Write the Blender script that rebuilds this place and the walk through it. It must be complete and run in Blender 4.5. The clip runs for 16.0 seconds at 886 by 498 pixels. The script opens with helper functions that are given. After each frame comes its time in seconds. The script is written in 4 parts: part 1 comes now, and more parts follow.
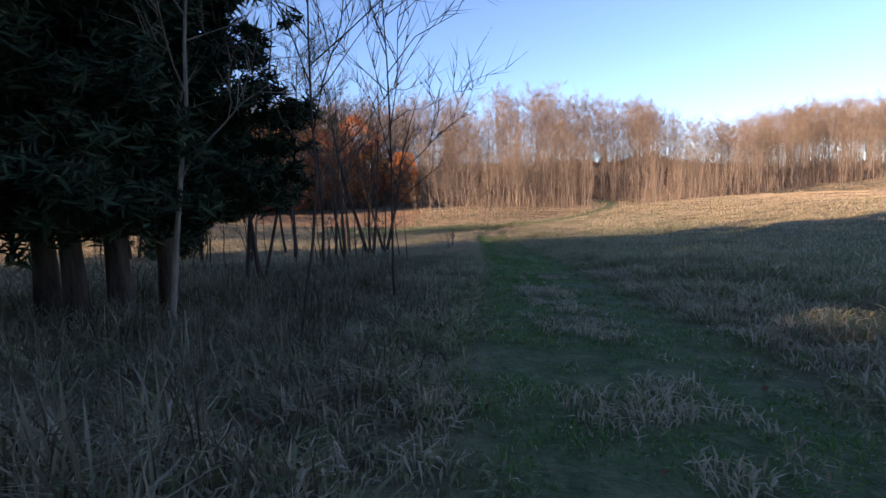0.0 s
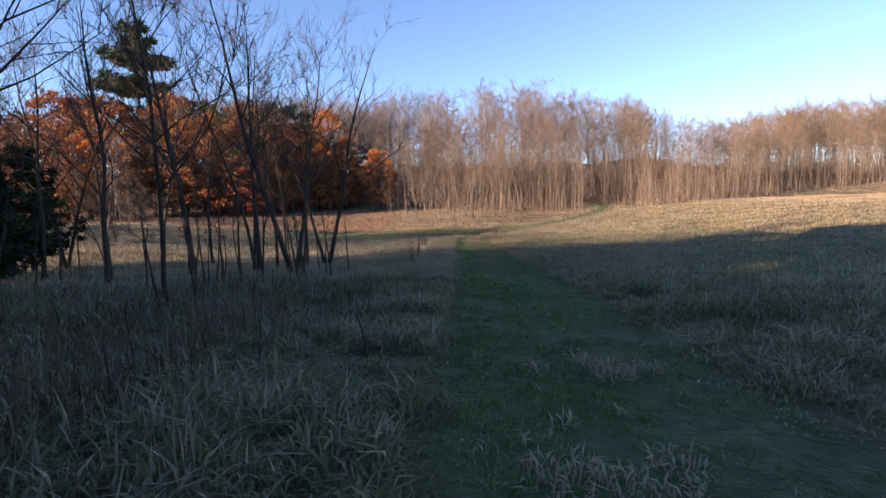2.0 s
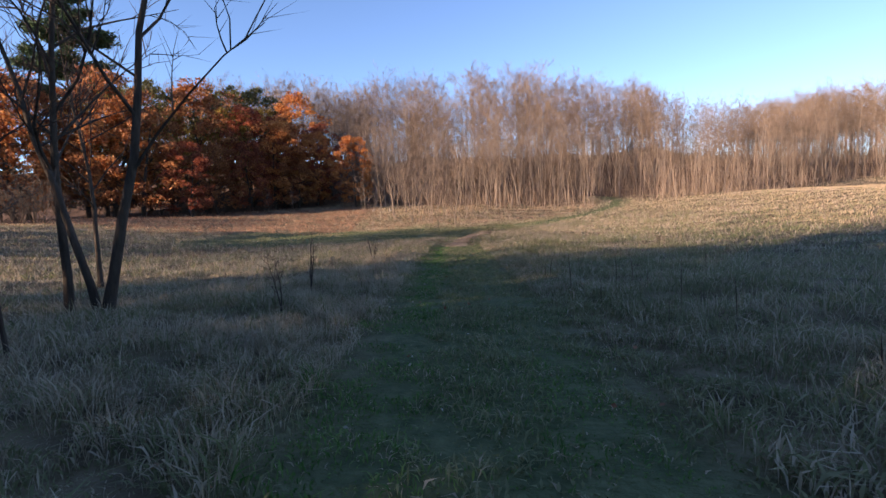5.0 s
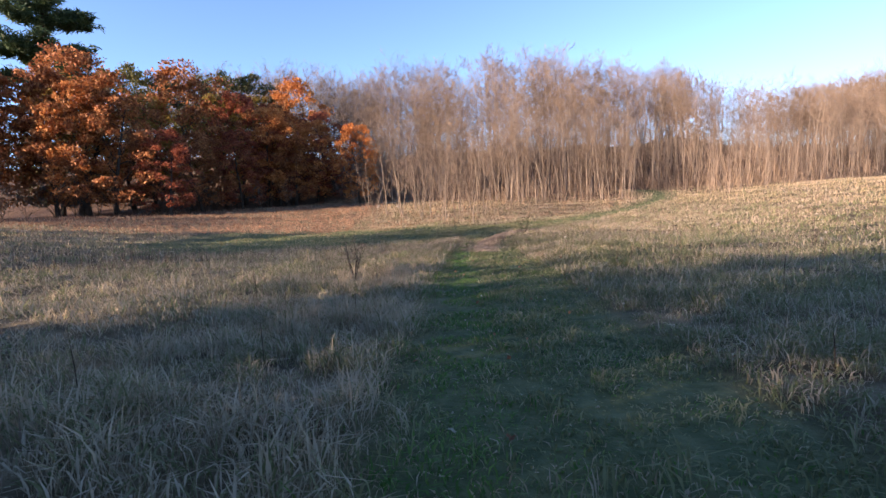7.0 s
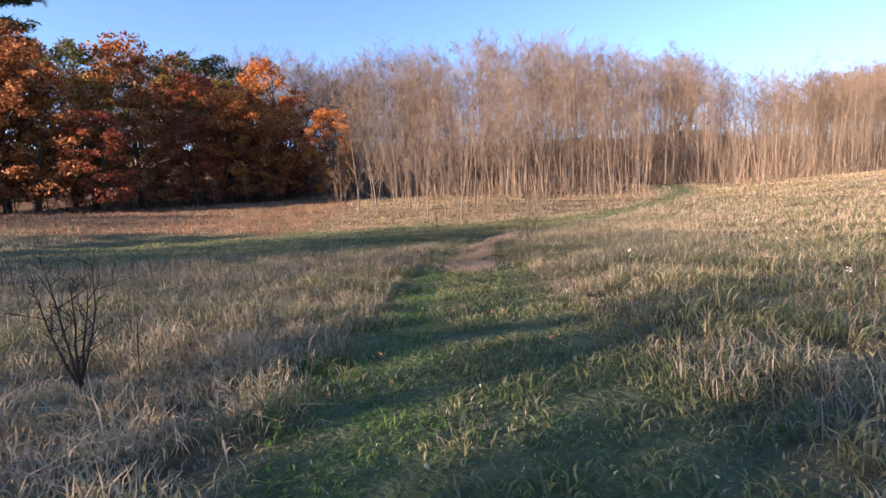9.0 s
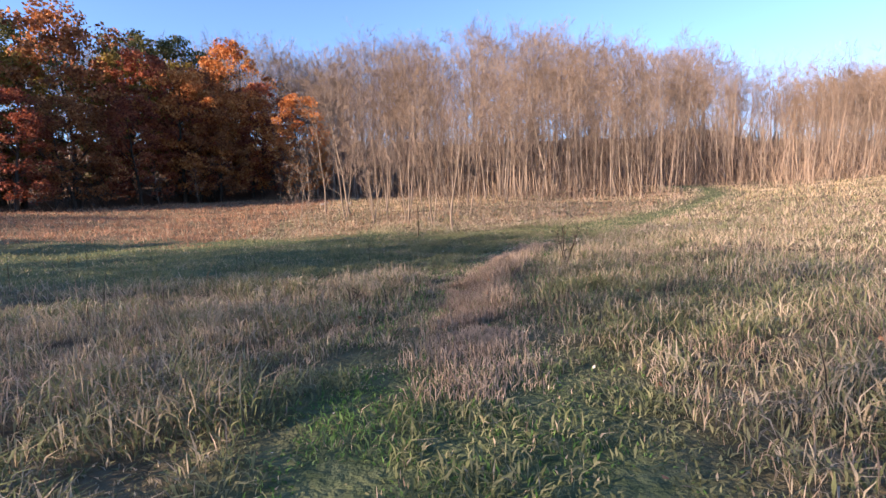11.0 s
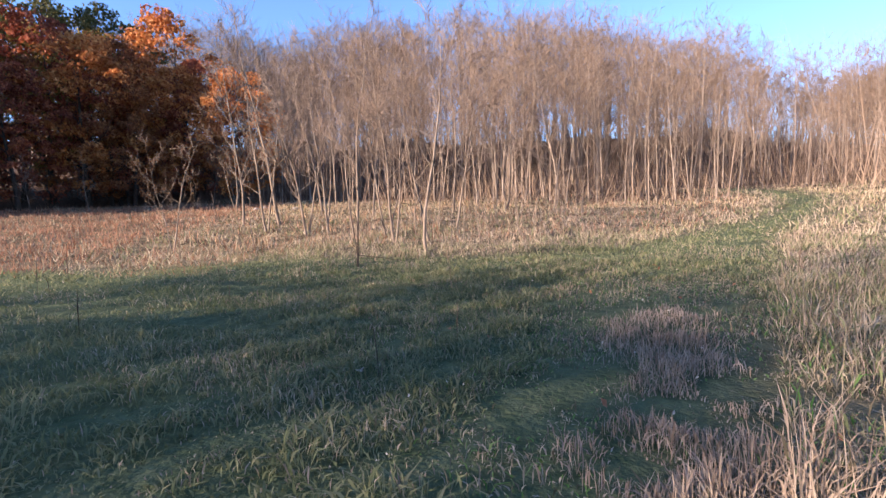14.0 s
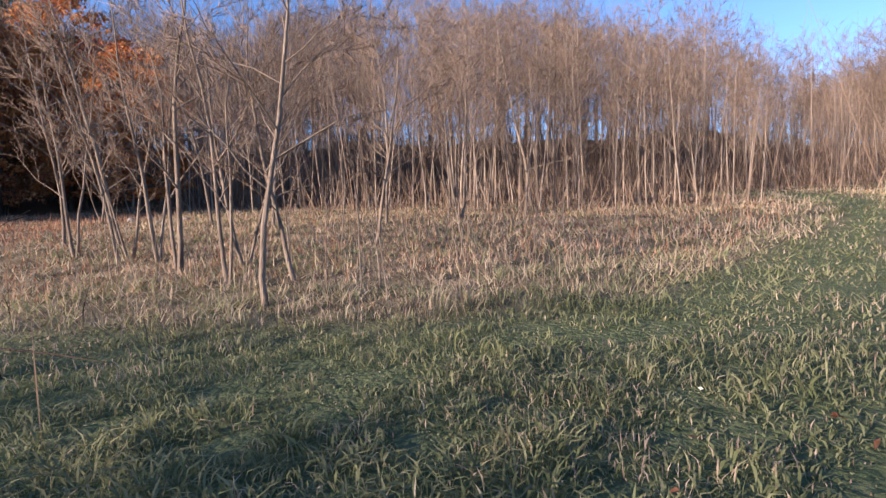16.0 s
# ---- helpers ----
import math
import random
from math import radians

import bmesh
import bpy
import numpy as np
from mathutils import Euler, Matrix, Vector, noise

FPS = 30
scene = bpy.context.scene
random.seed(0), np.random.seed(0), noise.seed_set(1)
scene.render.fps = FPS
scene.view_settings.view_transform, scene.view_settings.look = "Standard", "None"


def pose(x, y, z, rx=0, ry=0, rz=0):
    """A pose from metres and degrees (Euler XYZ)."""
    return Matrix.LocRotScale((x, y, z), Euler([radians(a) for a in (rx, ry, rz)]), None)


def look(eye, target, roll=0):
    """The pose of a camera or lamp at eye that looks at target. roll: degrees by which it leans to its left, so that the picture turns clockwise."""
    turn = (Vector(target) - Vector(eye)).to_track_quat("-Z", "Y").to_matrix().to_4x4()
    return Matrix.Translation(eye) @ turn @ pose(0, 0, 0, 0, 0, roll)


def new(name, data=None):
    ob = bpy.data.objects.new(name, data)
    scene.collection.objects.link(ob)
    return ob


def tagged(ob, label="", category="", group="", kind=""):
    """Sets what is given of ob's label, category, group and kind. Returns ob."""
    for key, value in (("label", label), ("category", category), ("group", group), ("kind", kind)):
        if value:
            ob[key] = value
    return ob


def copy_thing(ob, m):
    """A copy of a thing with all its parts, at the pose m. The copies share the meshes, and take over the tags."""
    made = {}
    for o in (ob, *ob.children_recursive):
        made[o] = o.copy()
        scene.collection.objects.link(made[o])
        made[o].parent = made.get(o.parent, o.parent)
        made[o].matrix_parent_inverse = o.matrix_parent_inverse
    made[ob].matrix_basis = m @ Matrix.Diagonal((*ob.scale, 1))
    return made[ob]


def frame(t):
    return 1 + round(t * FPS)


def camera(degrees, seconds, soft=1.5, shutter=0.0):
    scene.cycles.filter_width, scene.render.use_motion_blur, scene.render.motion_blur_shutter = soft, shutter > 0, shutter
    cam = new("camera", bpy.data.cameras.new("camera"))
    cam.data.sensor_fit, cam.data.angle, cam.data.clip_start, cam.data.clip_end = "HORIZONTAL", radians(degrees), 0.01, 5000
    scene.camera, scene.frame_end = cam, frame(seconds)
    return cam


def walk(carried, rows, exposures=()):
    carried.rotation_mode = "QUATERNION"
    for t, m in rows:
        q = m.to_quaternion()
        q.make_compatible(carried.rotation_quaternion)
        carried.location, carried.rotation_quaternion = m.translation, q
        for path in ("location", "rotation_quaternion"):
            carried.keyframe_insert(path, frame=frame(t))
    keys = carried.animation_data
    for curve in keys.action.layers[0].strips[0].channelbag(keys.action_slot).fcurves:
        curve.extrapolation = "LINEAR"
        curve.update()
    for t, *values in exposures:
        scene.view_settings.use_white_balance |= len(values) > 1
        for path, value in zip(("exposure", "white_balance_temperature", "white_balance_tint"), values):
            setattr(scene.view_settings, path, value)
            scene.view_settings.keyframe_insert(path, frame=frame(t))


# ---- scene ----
cam = camera(82.0, 16.0, soft=1.5)
PATH = [
    (0, (-0.007, 0.177, 1.059), (-0.017, 2.166, 0.846), -2.16),
    (0.5, (0.139, 1.488, 0.973), (0.145, 3.477, 0.764), -1.99),
    (1, (0.267, 2.833, 0.882), (0.287, 4.822, 0.676), -1.90),
    (1.5, (0.403, 4.206, 0.786), (0.443, 6.196, 0.583), -1.64),
    (2, (0.610, 5.604, 0.688), (0.666, 7.593, 0.489), -1.76),
    (2.5, (0.807, 7.021, 0.588), (0.880, 9.010, 0.387), -1.50),
    (3, (1.041, 8.453, 0.487), (1.128, 10.442, 0.288), -1.76),
    (3.5, (1.285, 9.897, 0.385), (1.386, 11.885, 0.186), -1.92),
    (6, (1.974, 17.169, -0.104), (2.013, 19.158, -0.304), -2.61),
    (6.5, (1.866, 18.613, -0.194), (1.893, 20.603, -0.395), -2.66),
    (7, (1.792, 20.049, -0.280), (1.821, 22.038, -0.482), -2.73),
    (7.5, (1.940, 21.474, -0.362), (1.978, 23.463, -0.568), -2.83),
    (8, (2.094, 22.887, -0.440), (2.139, 24.876, -0.647), -2.84),
    (8.5, (2.282, 24.287, -0.513), (2.333, 26.275, -0.722), -2.83),
    (9, (2.464, 25.672, -0.581), (2.519, 27.661, -0.789), -2.74),
    (11.5, (2.982, 32.364, -0.843), (3.079, 34.352, -1.036), -2.14),
    (12, (3.139, 33.656, -0.879), (3.234, 35.644, -1.072), -2.21),
    (12.5, (3.206, 34.933, -0.910), (3.294, 36.922, -1.096), -2.15),
    (13, (3.223, 36.197, -0.936), (3.321, 38.187, -1.110), -2.21),
    (13.5, (3.384, 37.449, -0.957), (3.501, 39.438, -1.130), -2.18),
    (14, (3.620, 38.691, -0.973), (3.768, 40.679, -1.139), -1.87),
    (14.5, (3.923, 39.924, -0.985), (4.109, 41.910, -1.142), -1.98),
    (15, (4.354, 41.152, -0.993), (4.583, 43.133, -1.142), -2.02),
    (15.5, (4.821, 42.375, -0.996), (5.081, 44.353, -1.134), -1.84),
    (16, (5.231, 43.597, -0.997), (5.473, 45.577, -1.136), -2.20),
]
walk(cam, [(t, look(eye, target, roll)) for t, eye, target, roll in PATH],
     exposures=[(0.0, 1.75, 7100, 23), (1.5, 1.75, 7050, 23), (3.5, 1.5, 7000, 23), (6.0, 1.8, 6900, 23), (7.0, 1.95, 6850, 22), (9.0, 1.95, 6800, 21),
                (11.5, 1.92, 6500, 21), (12.5, 1.88, 6400, 21), (14.0, 2.0, 6250, 21), (15.0, 1.87, 6150, 20), (16.0, 1.57, 6050, 20)])

# ---- world and sun ----
SUN_EL, SUN_AZ = 15.0, 244.0          # degrees; azimuth clockwise from +y
world = bpy.data.worlds.new("sky")
scene.world = world
world.use_nodes = True
wn = world.node_tree
sky = wn.nodes.new("ShaderNodeTexSky")
sky.sky_type, sky.sun_disc = "NISHITA", False
sky.sun_elevation, sky.sun_rotation = radians(SUN_EL), radians(SUN_AZ)
sky.air_density, sky.dust_density, sky.ozone_density = 0.78, 0.0, 3.8
wn.nodes["Background"].inputs["Strength"].default_value = 0.102
wn.links.new(sky.outputs[0], wn.nodes["Background"].inputs[0])
sun_from = Vector((math.sin(radians(SUN_AZ)) * math.cos(radians(SUN_EL)),
                   math.cos(radians(SUN_AZ)) * math.cos(radians(SUN_EL)), math.sin(radians(SUN_EL))))
sun = new("sun", bpy.data.lights.new("sun", "SUN"))
sun.data.energy, sun.data.angle, sun.data.color = 4.5, radians(0.6), (1.0, 0.8, 0.6)
sun.matrix_basis = look(sun_from * 100, (0, 0, 0))


# ---- materials ----
def material(name, stops, rough=0.8, scale=6.0, island=False, through_light=0.0, bump=0.0, fine=40.0, patch=0.0, stretch=(1, 1, 1), spec=0.2):
    """A surface whose colour runs through the stops by noise (and, for loose pieces, by a chance of each piece)."""
    m = bpy.data.materials.new(name)
    m.use_nodes = True
    nt = m.node_tree
    b = nt.nodes["Principled BSDF"]
    b.inputs["Roughness"].default_value = rough
    b.inputs["Specular IOR Level"].default_value = spec
    geo = nt.nodes.new("ShaderNodeNewGeometry")
    mp = nt.nodes.new("ShaderNodeMapping")
    mp.inputs["Scale"].default_value = stretch
    nt.links.new(geo.outputs["Position"], mp.inputs["Vector"])
    big = nt.nodes.new("ShaderNodeTexNoise")
    big.inputs["Scale"].default_value, big.inputs["Detail"].default_value = scale, 5.0
    nt.links.new(mp.outputs[0], big.inputs["Vector"])
    fac = big.outputs["Fac"]
    if island:
        mix = nt.nodes.new("ShaderNodeMix")
        mix.inputs[0].default_value = 1.0 - patch if patch else 0.6
        spread = nt.nodes.new("ShaderNodeMapRange")
        spread.inputs["From Min"].default_value, spread.inputs["From Max"].default_value = 0.33, 0.67
        nt.links.new(fac, spread.inputs["Value"])
        fac = spread.outputs["Result"]
        nt.links.new(fac, mix.inputs[2])
        nt.links.new(geo.outputs["Random Per Island"], mix.inputs[3])
        fac = mix.outputs[0]
    ramp = nt.nodes.new("ShaderNodeValToRGB")
    el = ramp.color_ramp.elements
    for n, (p, c) in enumerate(stops):
        e = el[n] if n < 2 else el.new(p)
        e.position, e.color = p, (*c, 1)
    nt.links.new(fac, ramp.inputs[0])
    nt.links.new(ramp.outputs[0], b.inputs["Base Color"])
    if bump:
        small = nt.nodes.new("ShaderNodeTexNoise")
        small.inputs["Scale"].default_value, small.inputs["Detail"].default_value = fine, 6.0
        nt.links.new(mp.outputs[0], small.inputs["Vector"])
        bp = nt.nodes.new("ShaderNodeBump")
        bp.inputs["Strength"].default_value, bp.inputs["Distance"].default_value = bump, 0.05
        nt.links.new(small.outputs["Fac"], bp.inputs["Height"])
        nt.links.new(bp.outputs[0], b.inputs["Normal"])
    if through_light:
        tr = nt.nodes.new("ShaderNodeBsdfTranslucent")
        mx = nt.nodes.new("ShaderNodeMixShader")
        mx.inputs[0].default_value = through_light
        nt.links.new(ramp.outputs[0], tr.inputs[0])
        nt.links.new(b.outputs[0], mx.inputs[1])
        nt.links.new(tr.outputs[0], mx.inputs[2])
        nt.links.new(mx.outputs[0], nt.nodes["Material Output"].inputs[0])
    return m


STRAW = material("dry_straw_grass", [(0.2, (0.28, 0.225, 0.145)), (0.5, (0.4, 0.335, 0.23)), (0.8, (0.49, 0.415, 0.3))], 0.75, 1.9, True, 0.35, spec=0.12)
GREEN = material("green_grass", [(0.2, (0.13, 0.15, 0.068)), (0.5, (0.2, 0.22, 0.108)), (0.8, (0.275, 0.27, 0.15))], 0.7, 1.9, True, 0.4, spec=0.15)
LAWN = material("lane_grass", [(0.2, (0.05, 0.125, 0.028)), (0.55, (0.098, 0.21, 0.05)), (0.85, (0.19, 0.27, 0.095))], 0.65, 1.4, True, 0.4, spec=0.18)
ROSY = material("rosy_bluestem", [(0.2, (0.2, 0.145, 0.103)), (0.5, (0.32, 0.245, 0.18)), (0.8, (0.44, 0.35, 0.265))], 0.7, 0.9, True, 0.25)
# Straw grass again, brighter and warmer, with sunlight put into its colour.
STRAW_SUNLIT = material("sunny_straw_grass", [(0.2, (0.32, 0.23, 0.13)), (0.5, (0.46, 0.35, 0.21)), (0.8, (0.57, 0.45, 0.29))], 0.7, 0.5, True, 0.35)
RUST = material("rust_brown_grass", [(0.2, (0.17, 0.078, 0.046)), (0.5, (0.32, 0.165, 0.1)), (0.8, (0.45, 0.27, 0.17))], 0.7, 0.9, True, 0.3)
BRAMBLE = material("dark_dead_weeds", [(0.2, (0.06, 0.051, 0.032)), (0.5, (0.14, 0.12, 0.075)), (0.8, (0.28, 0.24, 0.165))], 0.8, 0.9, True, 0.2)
STEM = material("dry_weed_stem", [(0.3, (0.05, 0.035, 0.025)), (0.7, (0.13, 0.09, 0.06))], 0.8, 3.0, True)
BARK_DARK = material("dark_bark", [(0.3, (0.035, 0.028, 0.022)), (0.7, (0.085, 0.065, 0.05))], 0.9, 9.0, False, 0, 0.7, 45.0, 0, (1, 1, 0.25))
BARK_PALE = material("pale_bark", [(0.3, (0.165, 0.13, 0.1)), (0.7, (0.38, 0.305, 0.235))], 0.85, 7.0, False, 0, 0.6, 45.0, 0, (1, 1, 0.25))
BARK_YOUNG = material("young_bark", [(0.3, (0.11, 0.085, 0.065)), (0.7, (0.27, 0.215, 0.165))], 0.85, 7.0, False, 0, 0.6, 45.0, 0, (1, 1, 0.25))
# Shade put into the bark colour of half the woodland trunks; also sapling bark.
BARK_GREY_SHADED = material("grey_shaded_bark", [(0.3, (0.11, 0.088, 0.07)), (0.7, (0.26, 0.21, 0.165))], 0.9, 7.0, False, 0, 0.6, 45.0, 0, (1, 1, 0.25))
BRUSH = material("brown_brush", [(0.25, (0.09, 0.063, 0.042)), (0.55, (0.19, 0.135, 0.095)), (0.8, (0.3, 0.225, 0.16))], 0.9, 0.4, True)
BARK_PINE = material("pine_bark", [(0.3, (0.03, 0.022, 0.018)), (0.7, (0.1, 0.07, 0.055))], 0.9, 8.0, False, 0, 0.9, 30.0, 0, (1, 1, 0.3))
TWIG_DARK = material("dark_twigs", [(0.3, (0.045, 0.034, 0.028)), (0.7, (0.1, 0.075, 0.055))], 0.85, 2.0, True)
TWIG_TAN = material("tan_twigs", [(0.25, (0.095, 0.067, 0.047)), (0.55, (0.185, 0.134, 0.098)), (0.8, (0.27, 0.204, 0.154))], 0.85, 0.25, True, 0, 0, 40, 0.5)
# Pine needles twice: shade put into the first colour, sunlight into the second.
NEEDLE_SHADED = material("shaded_pine_needles", [(0.25, (0.014, 0.026, 0.014)), (0.6, (0.028, 0.048, 0.024)), (0.85, (0.055, 0.08, 0.038))], 0.65, 1.5, True, 0.1)
NEEDLE_SUNLIT = material("sunlit_pine_needles", [(0.25, (0.03, 0.06, 0.028)), (0.6, (0.06, 0.1, 0.045)), (0.85, (0.11, 0.15, 0.06))], 0.55, 1.5, True, 0.2)
LEAF = {
    "orange": material("orange_oak_leaves", [(0.2, (0.28, 0.08, 0.022)), (0.5, (0.5, 0.18, 0.05)), (0.8, (0.64, 0.3, 0.1))], 0.6, 0.7, True, 0.3),
    "russet": material("russet_oak_leaves", [(0.2, (0.16, 0.055, 0.024)), (0.5, (0.32, 0.12, 0.045)), (0.8, (0.47, 0.21, 0.08))], 0.6, 0.7, True, 0.3),
    "crimson": material("dark_red_oak_leaves", [(0.2, (0.13, 0.035, 0.022)), (0.5, (0.28, 0.075, 0.04)), (0.8, (0.42, 0.14, 0.06))], 0.6, 0.7, True, 0.3),
    "golden": material("golden_olive_leaves", [(0.2, (0.13, 0.09, 0.02)), (0.5, (0.26, 0.17, 0.035)), (0.8, (0.36, 0.25, 0.06))], 0.6, 0.7, True, 0.3),
    "olive": material("olive_green_leaves", [(0.2, (0.05, 0.05, 0.018)), (0.5, (0.1, 0.095, 0.03)), (0.8, (0.17, 0.15, 0.05))], 0.6, 0.7, True, 0.3),
}
STONE = material("pale_field_stone", [(0.3, (0.22, 0.2, 0.18)), (0.7, (0.4, 0.37, 0.33))], 0.85, 9.0, False, 0, 0.6, 30.0)
DEAD_LEAF = material("fallen_leaf", [(0.25, (0.2, 0.085, 0.045)), (0.75, (0.38, 0.2, 0.12))], 0.7, 30.0, True, 0.15)
PALE_LEAF = material("bleached_leaf", [(0.25, (0.4, 0.37, 0.3)), (0.75, (0.65, 0.6, 0.5))], 0.7, 30.0, True, 0.15)


# ---- the lie of the land ----
KY = [-200, -30, -10, 0, 10, 17, 25.6, 32, 36, 44, 49, 52, 56, 60, 65, 72, 85, 110, 150, 400]
KZ = [1.2, 1.0, .75, .18, -.52, -1.03, -1.49, -1.77, -1.87, -1.97, -1.87, -1.65, -1.33, -1.0, -.62, -.1, 0.2, 0.4, 0.4, 0.4]
GY = np.arange(-200, 400.01, .25)
kern = np.exp(-.5 * (np.arange(-16, 17) * .25 / 1.6) ** 2)
GZ = np.convolve(np.pad(np.interp(GY, KY, KZ), 16, "edge"), kern / kern.sum(), "valid")


def smooth(v, a, b):
    s = np.clip((v - a) / (b - a), 0, 1)
    return s * s * (3 - 2 * s)


def waves(x, y, wl, seed):
    """Smooth rolling noise from a few sines, about -1 to 1."""
    r = np.random.RandomState(seed)
    out = np.zeros(np.broadcast(x, y).shape)
    for n in range(7):
        a, k, p = r.uniform(0, 2 * np.pi), 2 * np.pi / (wl * r.uniform(0.5, 1.7)), r.uniform(0, 6.28)
        out = out + np.sin((x * np.cos(a) + y * np.sin(a)) * k + p)
    return out / 3.2


LANE = np.array([(0.7, -8), (0.95, 2), (1.9, 13), (2.4, 22), (2.75, 28), (3.0, 33), (3.45, 37), (4.6, 40.4), (6.9, 44.9), (9.4, 48.1),
                 (12.3, 50.6), (15.2, 52.8), (17.6, 55.6), (19.5, 60), (20.5, 66)])


def lane_off(x, y):
    """Distance from the lane's middle line, and its y there."""
    best, where = np.full(np.shape(x), 1e9), np.zeros(np.shape(x))
    for (ax, ay), (bx, by) in zip(LANE[:-1], LANE[1:]):
        u = np.clip(((x - ax) * (bx - ax) + (y - ay) * (by - ay)) / ((bx - ax) ** 2 + (by - ay) ** 2), 0, 1)
        d = np.hypot(x - ax - u * (bx - ax), y - ay - u * (by - ay))
        where = np.where(d < best, ay + u * (by - ay), where)
        best = np.minimum(best, d)
    return best, where


def land(x, y):
    x, y = np.asarray(x, float), np.asarray(y, float)
    p = np.interp(y, GY, GZ)
    z = p + smooth(np.abs(x - 3), 7, 29) * (np.maximum(p, -.4) - p)
    rise = (6.3 + 0.9 * waves(x, y, 17, 41)) * smooth(y + 4 * smooth(np.abs(x - 12), 12, 34), 69, 102) * (1 - 0.45 * smooth(x, 32, 60))
    z = z + rise
    d, _ = lane_off(x, y)
    off = smooth(d, 0.8, 2.5)
    return z + off * (0.035 * waves(x, y, 2.6, 1) + 0.05 * waves(x, y, 9, 2)) + smooth(np.hypot(x, y - 30), 40, 90) * 0.25 * waves(x, y, 30, 3)


def mesh_np(name, v, f, mat, smoothed=False):
    """A mesh object's data from arrays of vertices and triangles (or quads)."""
    me = bpy.data.meshes.new(name)
    v, f = np.asarray(v, np.float32), np.asarray(f, np.int32)
    k = f.shape[1]
    me.vertices.add(len(v)), me.loops.add(f.size), me.polygons.add(len(f))
    me.vertices.foreach_set("co", v.ravel())
    me.loops.foreach_set("vertex_index", f.ravel())
    me.polygons.foreach_set("loop_start", np.arange(0, f.size, k, dtype=np.int32))
    if smoothed:
        me.polygons.foreach_set("use_smooth", np.ones(len(f), bool))
    me.materials.append(mat)
    me.update(calc_edges=True)
    return me


def part(name, data, parent, label=""):
    ob = new(name, data)
    ob.parent = parent
    return tagged(ob, label=label)


# ---- ground: one sheet to the horizon ----
def ground_material():
    m = material("meadow_soil", [(0.32, (0.07, 0.055, 0.032)), (0.5, (0.14, 0.112, 0.066)), (0.68, (0.24, 0.19, 0.115))], 0.95, 2.2, False, 0, 1.0, 22.0)
    nt = m.node_tree
    b, ramp = nt.nodes["Principled BSDF"], next(n for n in nt.nodes if n.type == "VALTORGB")
    at = nt.nodes.new("ShaderNodeAttribute")
    at.attribute_name = "turf"
    nz = nt.nodes.new("ShaderNodeTexNoise")
    nz.inputs["Scale"].default_value, nz.inputs["Detail"].default_value = 9.0, 6.0
    geo = next(n for n in nt.nodes if n.type == "NEW_GEOMETRY")
    nt.links.new(geo.outputs["Position"], nz.inputs["Vector"])
    r2 = nt.nodes.new("ShaderNodeValToRGB")
    r2.color_ramp.elements[0].position, r2.color_ramp.elements[0].color = 0.3, (0.05, 0.075, 0.03, 1)
    r2.color_ramp.elements[1].position, r2.color_ramp.elements[1].color = 0.7, (0.125, 0.145, 0.068, 1)
    nt.links.new(nz.outputs["Fac"], r2.inputs[0])
    mix = nt.nodes.new("ShaderNodeMix")
    mix.data_type = "RGBA"
    nt.links.new(at.outputs["Fac"], mix.inputs[0])
    nt.links.new(ramp.outputs[0], mix.inputs[6])
    nt.links.new(r2.outputs[0], mix.inputs[7])
    lit = nt.nodes.new("ShaderNodeAttribute")
    lit.attribute_name = "litter"
    r3 = nt.nodes.new("ShaderNodeValToRGB")
    r3.color_ramp.elements[0].position, r3.color_ramp.elements[0].color = 0.3, (0.05, 0.032, 0.022, 1)
    r3.color_ramp.elements[1].position, r3.color_ramp.elements[1].color = 0.7, (0.17, 0.105, 0.07, 1)
    nt.links.new(nz.outputs["Fac"], r3.inputs[0])
    mix2 = nt.nodes.new("ShaderNodeMix")
    mix2.data_type = "RGBA"
    nt.links.new(lit.outputs["Fac"], mix2.inputs[0])
    nt.links.new(mix.outputs[2], mix2.inputs[6])
    nt.links.new(r3.outputs[0], mix2.inputs[7])
    nt.links.new(mix2.outputs[2], b.inputs["Base Color"])
    return m


def axis_steps(lo, hi, step, far, grow_by=1.25):
    mid = list(np.arange(lo, hi + step / 2, step))
    up, s = [hi], step
    while up[-1] < far:
        s *= grow_by
        up.append(up[-1] + s)
    dn, s = [lo], step
    while dn[-1] > -far:
        s *= grow_by
        dn.append(dn[-1] - s)
    return np.array(dn[:0:-1] + mid + up[1:])


def turf_share(x, y):
    """How green the sward is: lane and the damp hollow green, the rest dry."""
    d, ly = lane_off(x, y)
    lane = 1 - smooth(d, 0.75, 1.15)
    wide = (1 - smooth(d + 0.9 * smooth(ly, 46, 52), 1.0, 1.7)) * smooth(ly, 44, 47)
    lane = lane * (1 - 0.6 * smooth(ly, 47, 52)) * (1 - 0.7 * smooth(ly, 33.5, 35) * (1 - smooth(ly, 43, 45)))
    hollow = smooth(y, 37.5, 39.5) * (1 - smooth(y + 0.25 * waves(x, y, 4, 5), 47.0, 49.0)) * smooth(x, -14, -6) * (1 - smooth(x - 0.75 * (y - 38), 2.6, 3.8))
    return np.clip(np.maximum(np.maximum(lane, wide), hollow), 0, 1)


def edge_y(x):
    """The front of the bare wood."""
    return np.interp(x, [-8, -2, 4, 9, 14, 17, 18.3, 20.7, 22, 27, 34, 45, 60, 80], [71, 66, 62, 59.5, 57.5, 57, 66, 66, 55.5, 55, 60, 68, 74, 78])


